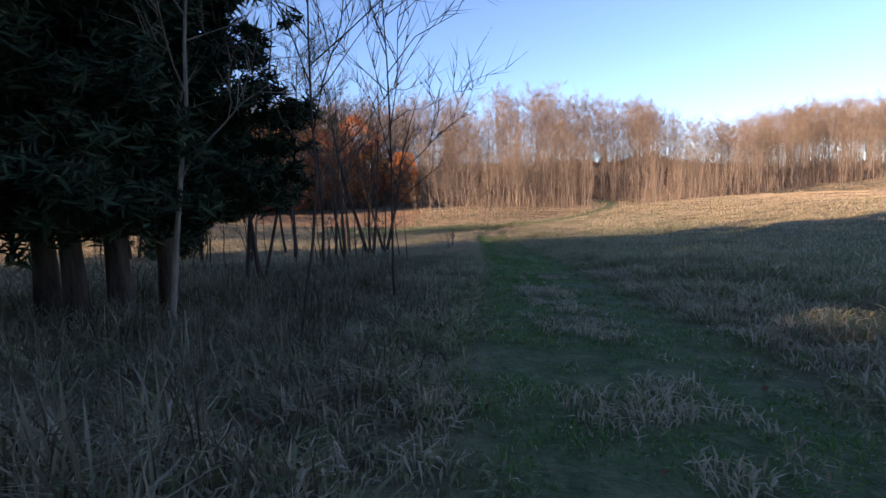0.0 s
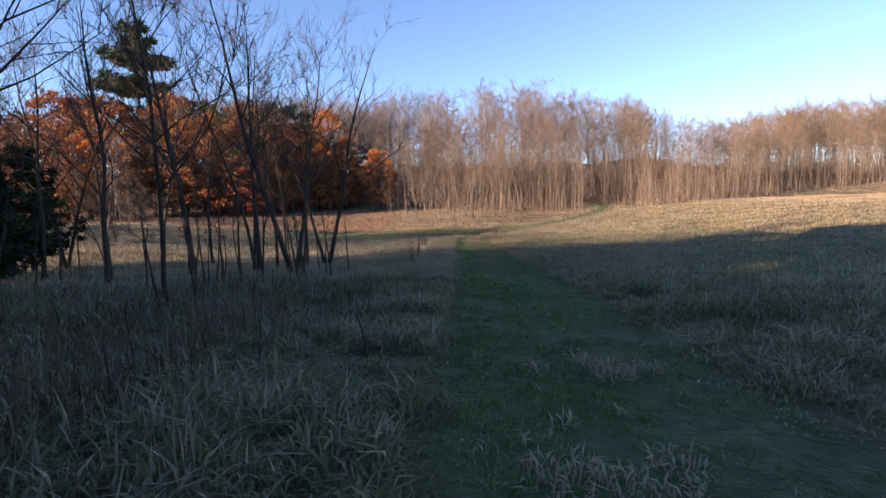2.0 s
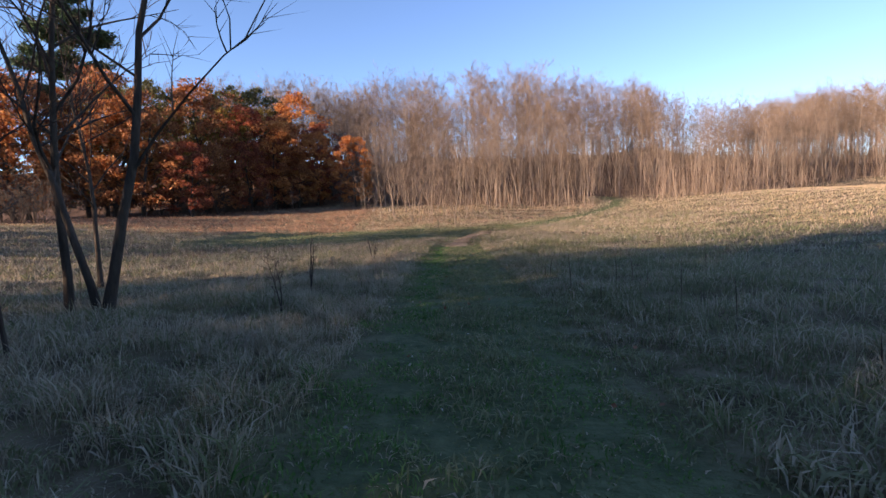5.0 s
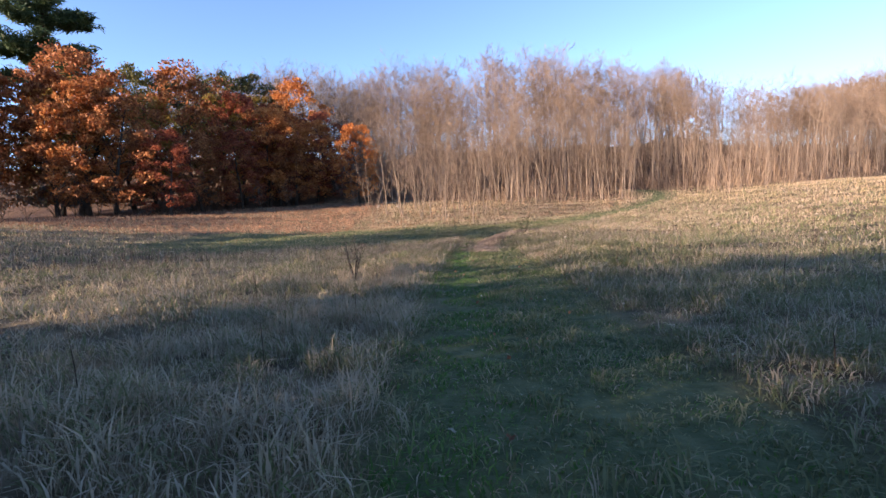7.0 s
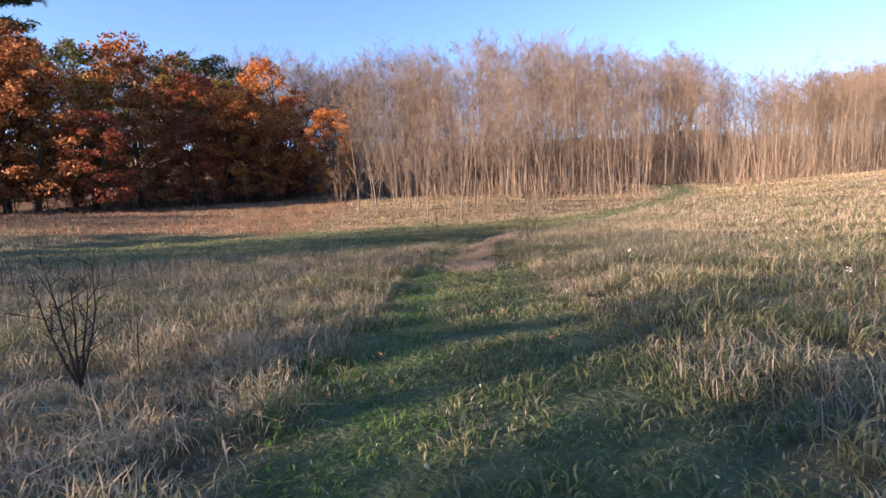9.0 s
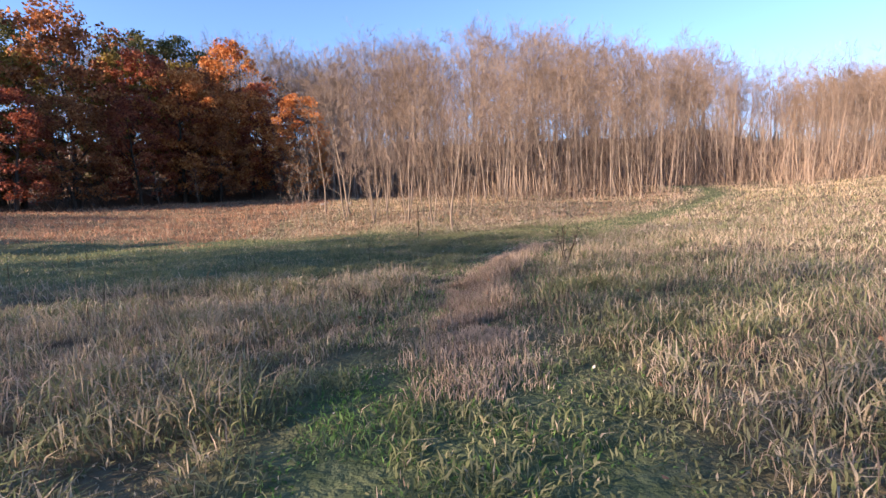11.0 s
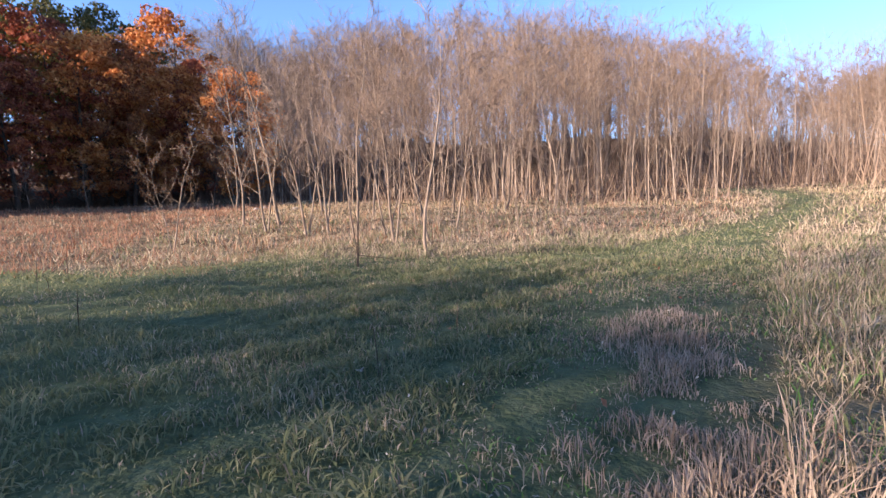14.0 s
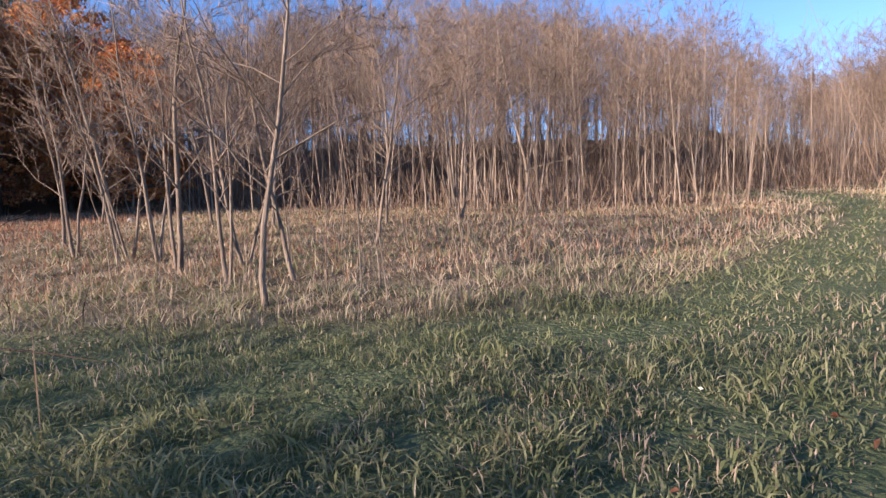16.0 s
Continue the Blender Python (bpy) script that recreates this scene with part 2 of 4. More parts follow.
def litter_share(x, y):
    """Fallen leaves in place of grass under the woods."""
    bare = smooth(y - edge_y(x), 0.5, 4.0) * smooth(x, -9, -4)
    oak = smooth(y - np.interp(x, [-40, -22, -18, -12, -6, -4], [30, 48, 53, 65, 70, 72]), 0, 3) * (1 - smooth(x, -9, -4))
    return np.clip(bare + oak, 0, 1)


gx, gy = axis_steps(-26, 34, 0.4, 1400), axis_steps(-6, 70, 0.4, 1400)
X, Y = np.meshgrid(gx, gy)
Z = land(X, Y)
idx = np.arange(X.size).reshape(X.shape)
quads = np.stack([idx[:-1, :-1], idx[:-1, 1:], idx[1:, 1:], idx[1:, :-1]], -1).reshape(-1, 4)
ground_mesh = mesh_np("ground", np.stack([X, Y, Z], -1).reshape(-1, 3), quads, ground_material(), True)
turf = ground_mesh.attributes.new("turf", "FLOAT", "POINT")
turf.data.foreach_set("value", turf_share(X, Y).ravel().astype(np.float32))
litter = ground_mesh.attributes.new("litter", "FLOAT", "POINT")
litter.data.foreach_set("value", litter_share(X, Y).ravel().astype(np.float32))
tagged(new("ground", ground_mesh), "rolling autumn meadow of dry grass with a mown green lane", "ground", kind="structure")


# ---- branches and trees ----
class Wood:
    """Collects tapering tubes into arrays of vertices and triangles."""

    def __init__(self):
        self.v, self.f, self.n = [], [], 0

    def tube(self, pts, rad, sides):
        pts = np.asarray(pts, float)
        k = len(pts)
        way = pts[-1] - pts[0]
        way = way / (np.linalg.norm(way) + 1e-9)
        a = np.cross(way, (0.31, 0.95, 0.05) if abs(way[1]) < 0.8 else (1, 0, 0))
        a /= np.linalg.norm(a)
        b = np.cross(way, a)
        ang = np.arange(sides) * 2 * np.pi / sides
        ring = np.cos(ang)[:, None] * a + np.sin(ang)[:, None] * b
        rad = np.asarray(rad, float)
        verts = (pts[:, None, :] + rad[:, None, None] * ring[None]).reshape(-1, 3)
        i = np.arange(sides)
        j = (i + 1) % sides
        for s in range(k - 1):
            o, p = self.n + s * sides, self.n + (s + 1) * sides
            self.f.append(np.stack([o + i, o + j, p + j], -1))
            self.f.append(np.stack([o + i, p + j, p + i], -1))
        self.v.append(verts)
        self.n += len(verts)

    def spike(self, p, q, r):
        """A thin twig: a three-sided point."""
        p, q = np.asarray(p, float), np.asarray(q, float)
        way = q - p
        a = np.cross(way, (0.2, 0.3, 0.93) if abs(way[2]) < 0.9 * np.linalg.norm(way) else (1, 0.2, 0))
        a = a / (np.linalg.norm(a) + 1e-9) * r
        b = np.cross(way / (np.linalg.norm(way) + 1e-9), a)
        self.v.append(np.stack([p + a, p - 0.5 * a + 0.87 * b, p - 0.5 * a - 0.87 * b, q]))
        n = self.n
        self.f.append(np.array([(n, n + 1, n + 3), (n + 1, n + 2, n + 3), (n + 2, n, n + 3)]))
        self.n += 4

    def arrays(self):
        return np.concatenate(self.v), np.concatenate(self.f)


def unit(v):
    return v / (np.linalg.norm(v) + 1e-9)


def bare_tree(seed, h, r, first, limbs, reach, rise, subs, twigs, twig_r, forks=1, bend=0.05, sides=6, twig_len=0.16):
    """A leafless tree: (trunk and limbs, twigs) as arrays. first: where the limbs begin; reach: limb length against height."""
    g = np.random.RandomState(seed)
    wood, fine = Wood(), Wood()
    ends = []

    def branch(p, way, length, r0, level):
        k = 4
        pts, rr = [p], [r0]
        for s in range(k):
            way = unit(way + g.normal(0, 0.16, 3) + np.array((0, 0, 0.10 if level else 0.03)))
            pts.append(pts[-1] + way * length / k)
            rr.append(r0 * (1 - 0.78 * (s + 1) / k))
        (wood if level == 0 else fine).tube(pts, rr, 4 if level == 0 else 3)
        ends.append((pts[-1], way, length))
        n = subs if level == 0 else twigs
        for _ in range(n):
            u = g.uniform(0.25, 1.0) * k
            s = min(int(u), k - 1)
            q = pts[s] + (pts[s + 1] - pts[s]) * (u - s)
            side = unit(np.cross(way, g.normal(0, 1, 3)))
            w = unit(unit(pts[s + 1] - pts[s]) * g.uniform(0.5, 1.1) + side * g.uniform(0.4, 0.9) + np.array((0, 0, 0.25)))
            if level == 0:
                branch(q, w, length * g.uniform(0.3, 0.6), max(r0 * 0.42, twig_r), 1)
            else:
                fine.spike(q, q + w * h * twig_len * g.uniform(0.4, 1.0) * 0.5, twig_r)

    stems = []
    k = 9
    for fk in range(forks):
        way = unit(np.array((g.normal(0, bend), g.normal(0, bend), 1.0)))
        if forks > 1:
            an = fk * 2 * np.pi / forks + g.uniform(0, 1)
            way = unit(np.array((np.cos(an) * 0.2, np.sin(an) * 0.2, 1.0)))
        p, pts = np.array((0.0, 0.0, -0.25)), [np.array((0.0, 0.0, -0.25))]
        hh = (h + 0.25) * (1 if fk == 0 else g.uniform(0.7, 0.95))
        for s in range(k):
            way = unit(way + np.array((g.normal(0, bend), g.normal(0, bend), 0.1)))
            p = p + way * hh / k
            pts.append(p)
        rr = [r * (1 if fk == 0 else 0.75) * (1.25 if s == 0 else 1) * max(1 - 0.93 * (s / k) ** 1.1, 0.06) for s in range(k + 1)]
        wood.tube(pts, rr, sides)
        stems.append((pts, rr))
    for n in range(limbs):
        pts, rr = stems[n % forks]
        u = (first + (0.97 - first) * ((n + g.uniform(0, 1)) / limbs)) * k
        s = min(int(u), k - 1)
        q = pts[s] + (pts[s + 1] - pts[s]) * (u - s)
        an = n * 2.4 + g.uniform(-0.5, 0.5)
        w = unit(np.array((np.cos(an), np.sin(an), rise + g.normal(0, 0.2))))
        frac = u / k
        branch(q, w, h * reach * (1.15 - 0.75 * frac) * g.uniform(0.6, 1.15), max(rr[s] * 0.5, twig_r * 1.3), 0)
    return wood.arrays(), fine.arrays(), ends


def forest_tree(seed, h, r, first, limbs, subs, twigs, width, reach=0.2, rise=1.5):
    """A tall leafless tree of a wood, with a fine broom of twigs: (trunk and limbs, twigs) as arrays."""
    g = np.random.RandomState(seed)
    wood, fine = Wood(), Wood()
    k = 7
    way, p = unit(np.array((g.normal(0, 0.04), g.normal(0, 0.04), 1.0))), np.array((0.0, 0.0, -0.3))
    pts = [p]
    for s in range(k):
        way = unit(way + np.array((g.normal(0, 0.045), g.normal(0, 0.045), 0.08)))
        p = p + way * (h + 0.3) / k
        pts.append(p)
    rr = [r * (1.25 if s == 0 else 1) * max(1 - 0.9 * (s / k) ** 1.1, 0.08) for s in range(k + 1)]
    wood.tube(pts, rr, 6)
    tw_a, tw_b = [], []
    for n in range(limbs):
        u = (first + (0.98 - first) * ((n + g.uniform(0, 1)) / limbs)) * k
        s = min(int(u), k - 1)
        q = pts[s] + (pts[s + 1] - pts[s]) * (u - s)
        an = n * 2.4 + g.uniform(-0.6, 0.6)
        w = unit(np.array((np.cos(an), np.sin(an), rise + g.normal(0, 0.25))))
        length = h * reach * (1.05 - 0.5 * u / k) * g.uniform(0.6, 1.2)
        line = [q, q + w * length * 0.5]
        w = unit(w + g.normal(0, 0.15, 3) + np.array((0, 0, 0.2)))
        line.append(line[-1] + w * length * 0.5)
        wood.tube(line, [rr[s] * 0.55, rr[s] * 0.35, width * 0.4], 3)
        for _ in range(subs):
            v = g.uniform(0.15, 1.0) * 2
            i = min(int(v), 1)
            a = line[i] + (line[i + 1] - line[i]) * (v - i)
            d = unit(unit(line[i + 1] - line[i]) + unit(g.normal(0, 1, 3)) * 0.95 + np.array((0, 0, 0.12)))
            ln = length * g.uniform(0.3, 0.65)
            b = a + d * ln
            fine.spike(a, b, width * 0.6)
            for _ in range(twigs):
                c = a + (b - a) * g.uniform(0.2, 1.0)
                e = unit(d + unit(g.normal(0, 1, 3)) * 0.95 + np.array((0, 0, 0.12)))
                tw_a.append(c), tw_b.append(c + e * ln * g.uniform(0.3, 0.7))
    fv, ff = fine.arrays()
    a, b = np.array(tw_a), np.array(tw_b)
    sd = np.cross(b - a, g.normal(0, 1, a.shape))
    sd = sd / (np.linalg.norm(sd, axis=1)[:, None] + 1e-9) * width * 0.5
    tv = np.stack([a - sd, a + sd, b], 1).reshape(-1, 3)
    tf = np.arange(len(tv)).reshape(-1, 3) + len(fv)
    return wood.arrays(), (np.concatenate([fv, tv]), np.concatenate([ff, tf]))


def cards(centres, size, g, flat=0.0, shape=1.0):
    """Loose leaves: a bent pair of triangles at each centre."""
    n = len(centres)
    a = g.normal(0, 1, (n, 3))
    a[:, 2] *= 1 - flat
    a /= np.linalg.norm(a, axis=1)[:, None]
    b = np.cross(a, g.normal(0, 1, (n, 3)))
    b /= np.linalg.norm(b, axis=1)[:, None] + 1e-9
    c = np.cross(a, b)
    s = (size * g.uniform(0.6, 1.3, n))[:, None]
    v = np.stack([centres - a * s, centres - b * s * 0.55 * shape + c * s * 0.2, centres + a * s, centres + b * s * 0.55 * shape + c * s * 0.2], 1).reshape(-1, 3)
    o = np.arange(n)[:, None] * 4
    f = np.concatenate([o + (0, 1, 2), o + (0, 2, 3)], 1).reshape(-1, 3)
    return v, f


def leafy_crown(seed, h, base, width, clumps, leaves, size):
    """Flattened leaf clumps in tiers round an uneven crown, with dark gaps between them."""
    g = np.random.RandomState(seed)
    out = []
    for n in range(clumps):
        an, u = g.uniform(0, 2 * np.pi), ((n + g.uniform(0, 1)) / clumps) ** 0.9
        z = base + (h - base) * u
        prof = np.sqrt(max(1 - (2 * (u - 0.42) / 1.2) ** 2, 0.04)) * width
        rr = prof * np.sqrt(g.uniform(0.2, 1.0)) * (1 + 0.24 * np.sin(3 * an + seed))
        c = np.array((np.cos(an) * rr, np.sin(an) * rr, z))
        d = g.normal(0, 1, (leaves, 3))
        d[:, 2] = d[:, 2] * 0.9 + 0.25
        d /= np.linalg.norm(d, axis=1)[:, None]
        r = g.uniform(0.42, 1.0) * h * 0.085 * g.uniform(0.2, 1.0, (leaves, 1)) ** 0.45
        ragged = 1 + 0.3 * np.sin(5 * d[:, :1] + n) * np.cos(4 * d[:, 1:2] + 2 * n)
        out.append(c + d * r * ragged * np.array((1, 1, 0.62)))
    return cards(np.concatenate(out), size, g)


def tree_thing(name, pieces, label, category="tree", group=""):
    root = tagged(new(name), label, category, group)
    for pname, data in pieces:
        ob = part(pname, data, root)
        if pname in ("twig", "needle", "foliage"):
            tagged(ob, kind="stuff")
    return root


def stand(root, x, y, turn=0.0, size=1.0, tall=1.0, lean=0.0):
    root.matrix_basis = pose(x, y, float(land(x, y)) - 0.02, lean, 0, turn) @ Matrix.Diagonal((size, size, size * tall, 1))
    return root


def plant(variants, places, g, label_of=None):
    """Stands a variant at each place (x, y, size); the first use takes the built tree itself, the others are copies."""
    used = set()
    for n, (x, y, size) in enumerate(places):
        k = int(g.randint(len(variants)))
        if k in used:
            ob = copy_thing(variants[k], Matrix.Identity(4))
        else:
            ob = variants[k]
            used.add(k)
        stand(ob, x, y, g.uniform(0, 360), size, g.uniform(0.92, 1.1))
    for k, ob in enumerate(variants):
        if k not in used:
            for c in list(ob.children):
                bpy.data.objects.remove(c)
            bpy.data.objects.remove(ob)


# ---- the dark pines beside the start ----
def pine(seed, h, r, first, reach, needles, mat, droop=-0.15, tiers=13, tuft=0.17, flat=0.35, sag=0.06):
    g = np.random.RandomState(seed)
    wood, twig = Wood(), Wood()
    k = 8
    pts = [np.array((g.normal(0, 0.02) * s, g.normal(0, 0.02) * s, -0.2 + (h + 0.2) * s / k)) for s in range(k + 1)]
    wood.tube(pts, [r * (1.2 if s == 0 else 1) * max(1 - 0.95 * s / k, 0.03) for s in range(k + 1)], 9)
    spots = []
    for t in range(tiers):
        u = first + (0.99 - first) * (t + g.uniform(-0.3, 0.3)) / tiers
        u = min(max(u, first), 0.985)
        z = h * u
        for n in range(5):
            an = n * 1.257 + t * 0.7 + g.uniform(-0.4, 0.4)
            length = h * reach * (1.08 - u) ** 0.75 * g.uniform(0.65, 1.15)
            way = np.array((np.cos(an), np.sin(an), droop + 0.4 * u))
            p = np.array((0, 0, z))
            line = [p]
            for s in range(4):
                way = unit(way + np.array((g.normal(0, 0.08), g.normal(0, 0.08), sag)))
                line.append(line[-1] + way * length / 4)
            wood.tube(line, [max(r * 0.2 * (1 - u * 0.6) * (1 - s / 5), 0.008) for s in range(5)], 4)
            for _ in range(max(4, int(7 * length))):
                v = g.uniform(0.2, 1.0) * 4
                s = min(int(v), 3)
                q = line[s] + (line[s + 1] - line[s]) * (v - s)
                side = unit(np.array((g.normal(), g.normal(), g.normal() * flat)) + way * 0.6)
                e = q + side * length * g.uniform(0.1, 0.3)
                twig.spike(q, e, 0.008)
                spots += [q + (e - q) * w for w in (0.45, 0.75, 1.0)]
    spots = np.repeat(np.array(spots), needles, 0)
    c = spots + g.normal(0, 0.075 * tuft / 0.17, spots.shape)
    leaf = cards(c, tuft, g, 0.3, 0.28)
    tw = twig.arrays()
    return [("trunk", mesh_np("pine_trunk", *wood.arrays(), BARK_PINE, True)), ("twig", mesh_np("pine_twig", *tw, BARK_PINE)),
            ("needle", mesh_np("pine_needle", *leaf, mat))]


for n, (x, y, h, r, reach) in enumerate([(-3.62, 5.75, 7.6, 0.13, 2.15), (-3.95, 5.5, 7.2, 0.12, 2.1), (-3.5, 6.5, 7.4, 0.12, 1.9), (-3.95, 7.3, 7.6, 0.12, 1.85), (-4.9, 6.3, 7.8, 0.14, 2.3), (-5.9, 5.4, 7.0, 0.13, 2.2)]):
    stand(tree_thing("pine_tree", pine(30 + n, h, r, 1.15 / h, reach / h, 15, NEEDLE_SHADED, -0.1, 19, 0.105), "dense dark evergreen pine in shade beside the meadow", "tree", "dark pines"), x, y, 40 * n)
for n, (x, y, h) in enumerate([(-10.7, 20.4, 3.6), (-9.4, 17.6, 2.6)]):
    stand(tree_thing("pine_tree", pine(36 + n, h, 0.06, 0.14, 0.42, 9, NEEDLE_SHADED, -0.1, 13, 0.11), "young dark evergreen pine behind the bare thicket", "tree", "dark pines"), x, y, 40 * n)

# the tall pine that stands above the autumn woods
stand(tree_thing("pine_tree", pine(41, 24.0, 0.36, 0.5, 0.34, 5, NEEDLE_SUNLIT, -0.1, 7, 0.42, 0.1, 0.0), "tall green white pine rising above the autumn oaks", "tree"), -34.6, 71.5, 20)

# ---- thin dark trees of the thicket ----
thicket = [(-0.64, 6.35, 4.4, 0.017), (-1.32, 4.46, 4.0, 0.016), (-3.95, 10.1, 5.0, 0.05), (-3.6, 10.0, 5.2, 0.05), (-5.6, 8.6, 4.6, 0.045), (-6.3, 16.6, 5.0, 0.06), (-6.9, 22.2, 5.2, 0.06),
           (-2.75, 13.9, 2.0, 0.026), (-2.45, 13.8, 2.2, 0.028), (-2.1, 13.7, 1.8, 0.024), (-2.0, 15.9, 3.2, 0.032), (-3.62, 18.3, 5.4, 0.06), (-4.3, 19.9, 5.2, 0.055),
           (-5.54, 18.9, 6.0, 0.085), (-6.7, 23.0, 5.0, 0.055), (-2.67, 18.0, 5.6, 0.07), (-3.9, 20.8, 4.6, 0.055), (-4.7, 24.7, 4.4, 0.055), (-3.24, 21.6, 5.4, 0.065),
           (-2.53, 21.2, 5.6, 0.075), (-8.5, 17.8, 5.0, 0.06), (-11.5, 18.6, 5.5, 0.07), (-11.7, 19.4, 5.0, 0.06), (-10.2, 21.0, 5.4, 0.07), (-13.0, 22.5, 5.6, 0.08),
           (-9.2, 24.6, 5.2, 0.07), (-14.5, 17.0, 5.4, 0.08), (-12.2, 26.0, 5.0, 0.07), (-3.0, 12.6, 4.4, 0.04), (-1.75, 14.9, 2.0, 0.026), (-1.5, 16.6, 1.9, 0.026)]
stalks = np.random.RandomState(3)
thicket += [(float(stalks.uniform(-4.6, -1.3)), float(stalks.uniform(12.5, 21)), float(stalks.uniform(1.3, 2.1)), 0.022) for _ in range(20)]
thicket += [(float(stalks.uniform(-11, -5)), float(stalks.uniform(14, 21)), float(stalks.uniform(1.3, 2.4)), 0.024) for _ in range(14)]
for n, (x, y, h, r) in enumerate(thicket):
    h *= 1.25 if h > 3.5 else 1.0
    forks = 1 if h < 3.5 else 1 + (n % 4 == 3)
    (wv, wf), (tv, tf), _ = bare_tree(100 + n, h, r, 0.3 if h > 3.5 else 0.55, 17 if h > 3.5 else 4, (0.5 if n < 2 else 0.42) if h > 3.5 else 0.22, 1.0, 5 if h > 3.5 else 2, 5 if h > 3.5 else 3, 0.0055, forks, 0.06, 6, 0.2)
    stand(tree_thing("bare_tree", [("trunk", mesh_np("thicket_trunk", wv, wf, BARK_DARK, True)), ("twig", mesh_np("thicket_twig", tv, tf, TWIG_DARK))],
                     "slender dark leafless tree standing in dry grass" if h > 3.5 else "thin dark leafless sapling in dry grass", "tree", "thicket"), x, y, 37 * n)

(wv, wf), (tv, tf), _ = bare_tree(190, 5.0, 0.034, 0.3, 9, 0.3, 0.8, 4, 4, 0.0045, 1, 0.05, 6, 0.2)
stand(tree_thing("bare_tree", [("trunk", mesh_np("grey_trunk", wv, wf, BARK_GREY_SHADED, True)), ("twig", mesh_np("grey_twig", tv, tf, TWIG_TAN))],
                 "pale grey leafless sapling before the dark pines", "tree", "thicket"), -2.5, 4.6, 15)

# ---- pale young trees along the edge of the meadow ----
young = []
for n in range(8):
    (wv, wf), (tv, tf), _ = bare_tree(200 + n, 5.2, 0.04, 0.24, 17, 0.36, 0.95, 5, 6, 0.005, 1 + n % 2, 0.075, 6, 0.17)
    young.append(tree_thing("young_tree", [("trunk", mesh_np("young_trunk", wv, wf, BARK_YOUNG, True)), ("twig", mesh_np("young_twig", tv, tf, TWIG_TAN))],
                            "pale leafless young tree at the meadow's edge", "tree", "young trees at the edge"))
edge = [(-1.75, 50.9, .5), (-.33, 55.5, 1.3), (-.29, 53.6, .9), (1.05, 52.4, .8), (2.45, 51.0, 1.0), (3.4, 49.95, .8), (4.05, 48.95, .95), (1.6, 52.5, .9), (4.2, 50.0, .8),
        (5.1, 53.5, .9), (-1.5, 55.4, 1.0), (.97, 52.9, .7), (3.2, 51.6, .8), (-5.2, 66.8, .9), (-6.9, 67.9, .6), (-10.0, 62.0, .4), (-12.0, 61.5, .42), (-3.4, 60.8, .8),
        (9.6, 58.6, 1.2), (2.5, 57, 1.2), (0.5, 59, 1.2), (7.5, 58, 1.15), (5.4, 57.2, 1.1)]
plant(young, edge, np.random.RandomState(5))
slips = []
for n in range(5):
    (wv, wf), (tv, tf), _ = bare_tree(230 + n, 1.9, 0.013, 0.4, 6, 0.22, 1.5, 2, 2, 0.0035, 1 + n % 2, 0.05, 5, 0.12)
    slips.append(tree_thing("sapling", [("trunk", mesh_np("slip_trunk", wv, wf, BARK_GREY_SHADED, True)), ("twig", mesh_np("slip_twig", tv, tf, TWIG_TAN))],
                            "thin brown leafless sapling in the dry grass", "sapling", "saplings at the edge"))
plant(slips, [(5.3, 48.7, .8), (4.95, 50.2, 1.0), (6.3, 50.3, .95), (6.5, 51.1, 1.1), (5.2, 49.4, .9), (5.7, 52.2, 1.1), (6.4, 53.2, 1.1), (7.2, 52.8, 1.0), (7.6, 51.4, .7), (8.4, 52.0, .8),
              (4.5, 52.7, 1.2), (4.6, 49.4, .7), (3.9, 51.4, 1.1), (2.0, 50.2, .7), (0.2, 50.6, .8), (-0.9, 51.5, .6), (8.1, 54.0, 1.1), (9.3, 54.6, 1.0), (10.4, 54.2, .9), (5.0, 47.6, .45)], np.random.RandomState(6))

# ---- the bare wood on the rise ----
wood_kinds = [forest_tree(300 + n, 9.2, 0.072, (0.06, 0.3, 0.42)[n % 3], 16, 6, 11, 0.0145, 0.31, 1.1) for n in range(9)]
slim_kinds = [forest_tree(330 + n, 7.5, 0.038, 0.3, 15, 6, 8, 0.012, 0.27, 1.35) for n in range(9)]
round_kinds = [forest_tree(360 + n, 8.5, 0.075, 0.34, 17, 7, 10, 0.016, 0.4, 0.85) for n in range(4)]
front = []
for n, ((wv, wf), (tv, tf)) in enumerate(slim_kinds):
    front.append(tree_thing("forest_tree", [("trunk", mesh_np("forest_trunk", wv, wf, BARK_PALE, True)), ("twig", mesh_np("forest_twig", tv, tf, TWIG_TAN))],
                            "tall slender leafless tree in low sunlight at the wood's edge", "tree", "bare wood's edge"))
g = np.random.RandomState(11)


def canopy(x, y):
    """Height of the wood's top, a dome and dip fitted to the camera's view."""
    k = max(54.4 / (max(y, 52.0) - 43.6), 1.0)
    top = np.interp(5.2 + (x - 5.2) * k, [-45, -29, -19, -12, -4, 2, 9, 21, 34, 43, 50, 55, 66, 78, 95], [20, 20.5, 20.2, 18.8, 19.1, 20, 20.8, 20.6, 18.2, 16.3, 14.2, 13.3, 15.0, 16.5, 16.5])
    lift = 1 + 0.32 * float(smooth(x, 24, 33) * (1 - smooth(x, 38, 44)) * smooth(y, 64, 68) * (1 - smooth(y, 80, 88)))
    return (-1 + (top + 1) / k) * lift * (float(np.interp(x, [9, 13, 17], [1.0, 1.2, 1.65])) if x < 18.5 and y < 66 else 1.0)


rows = []
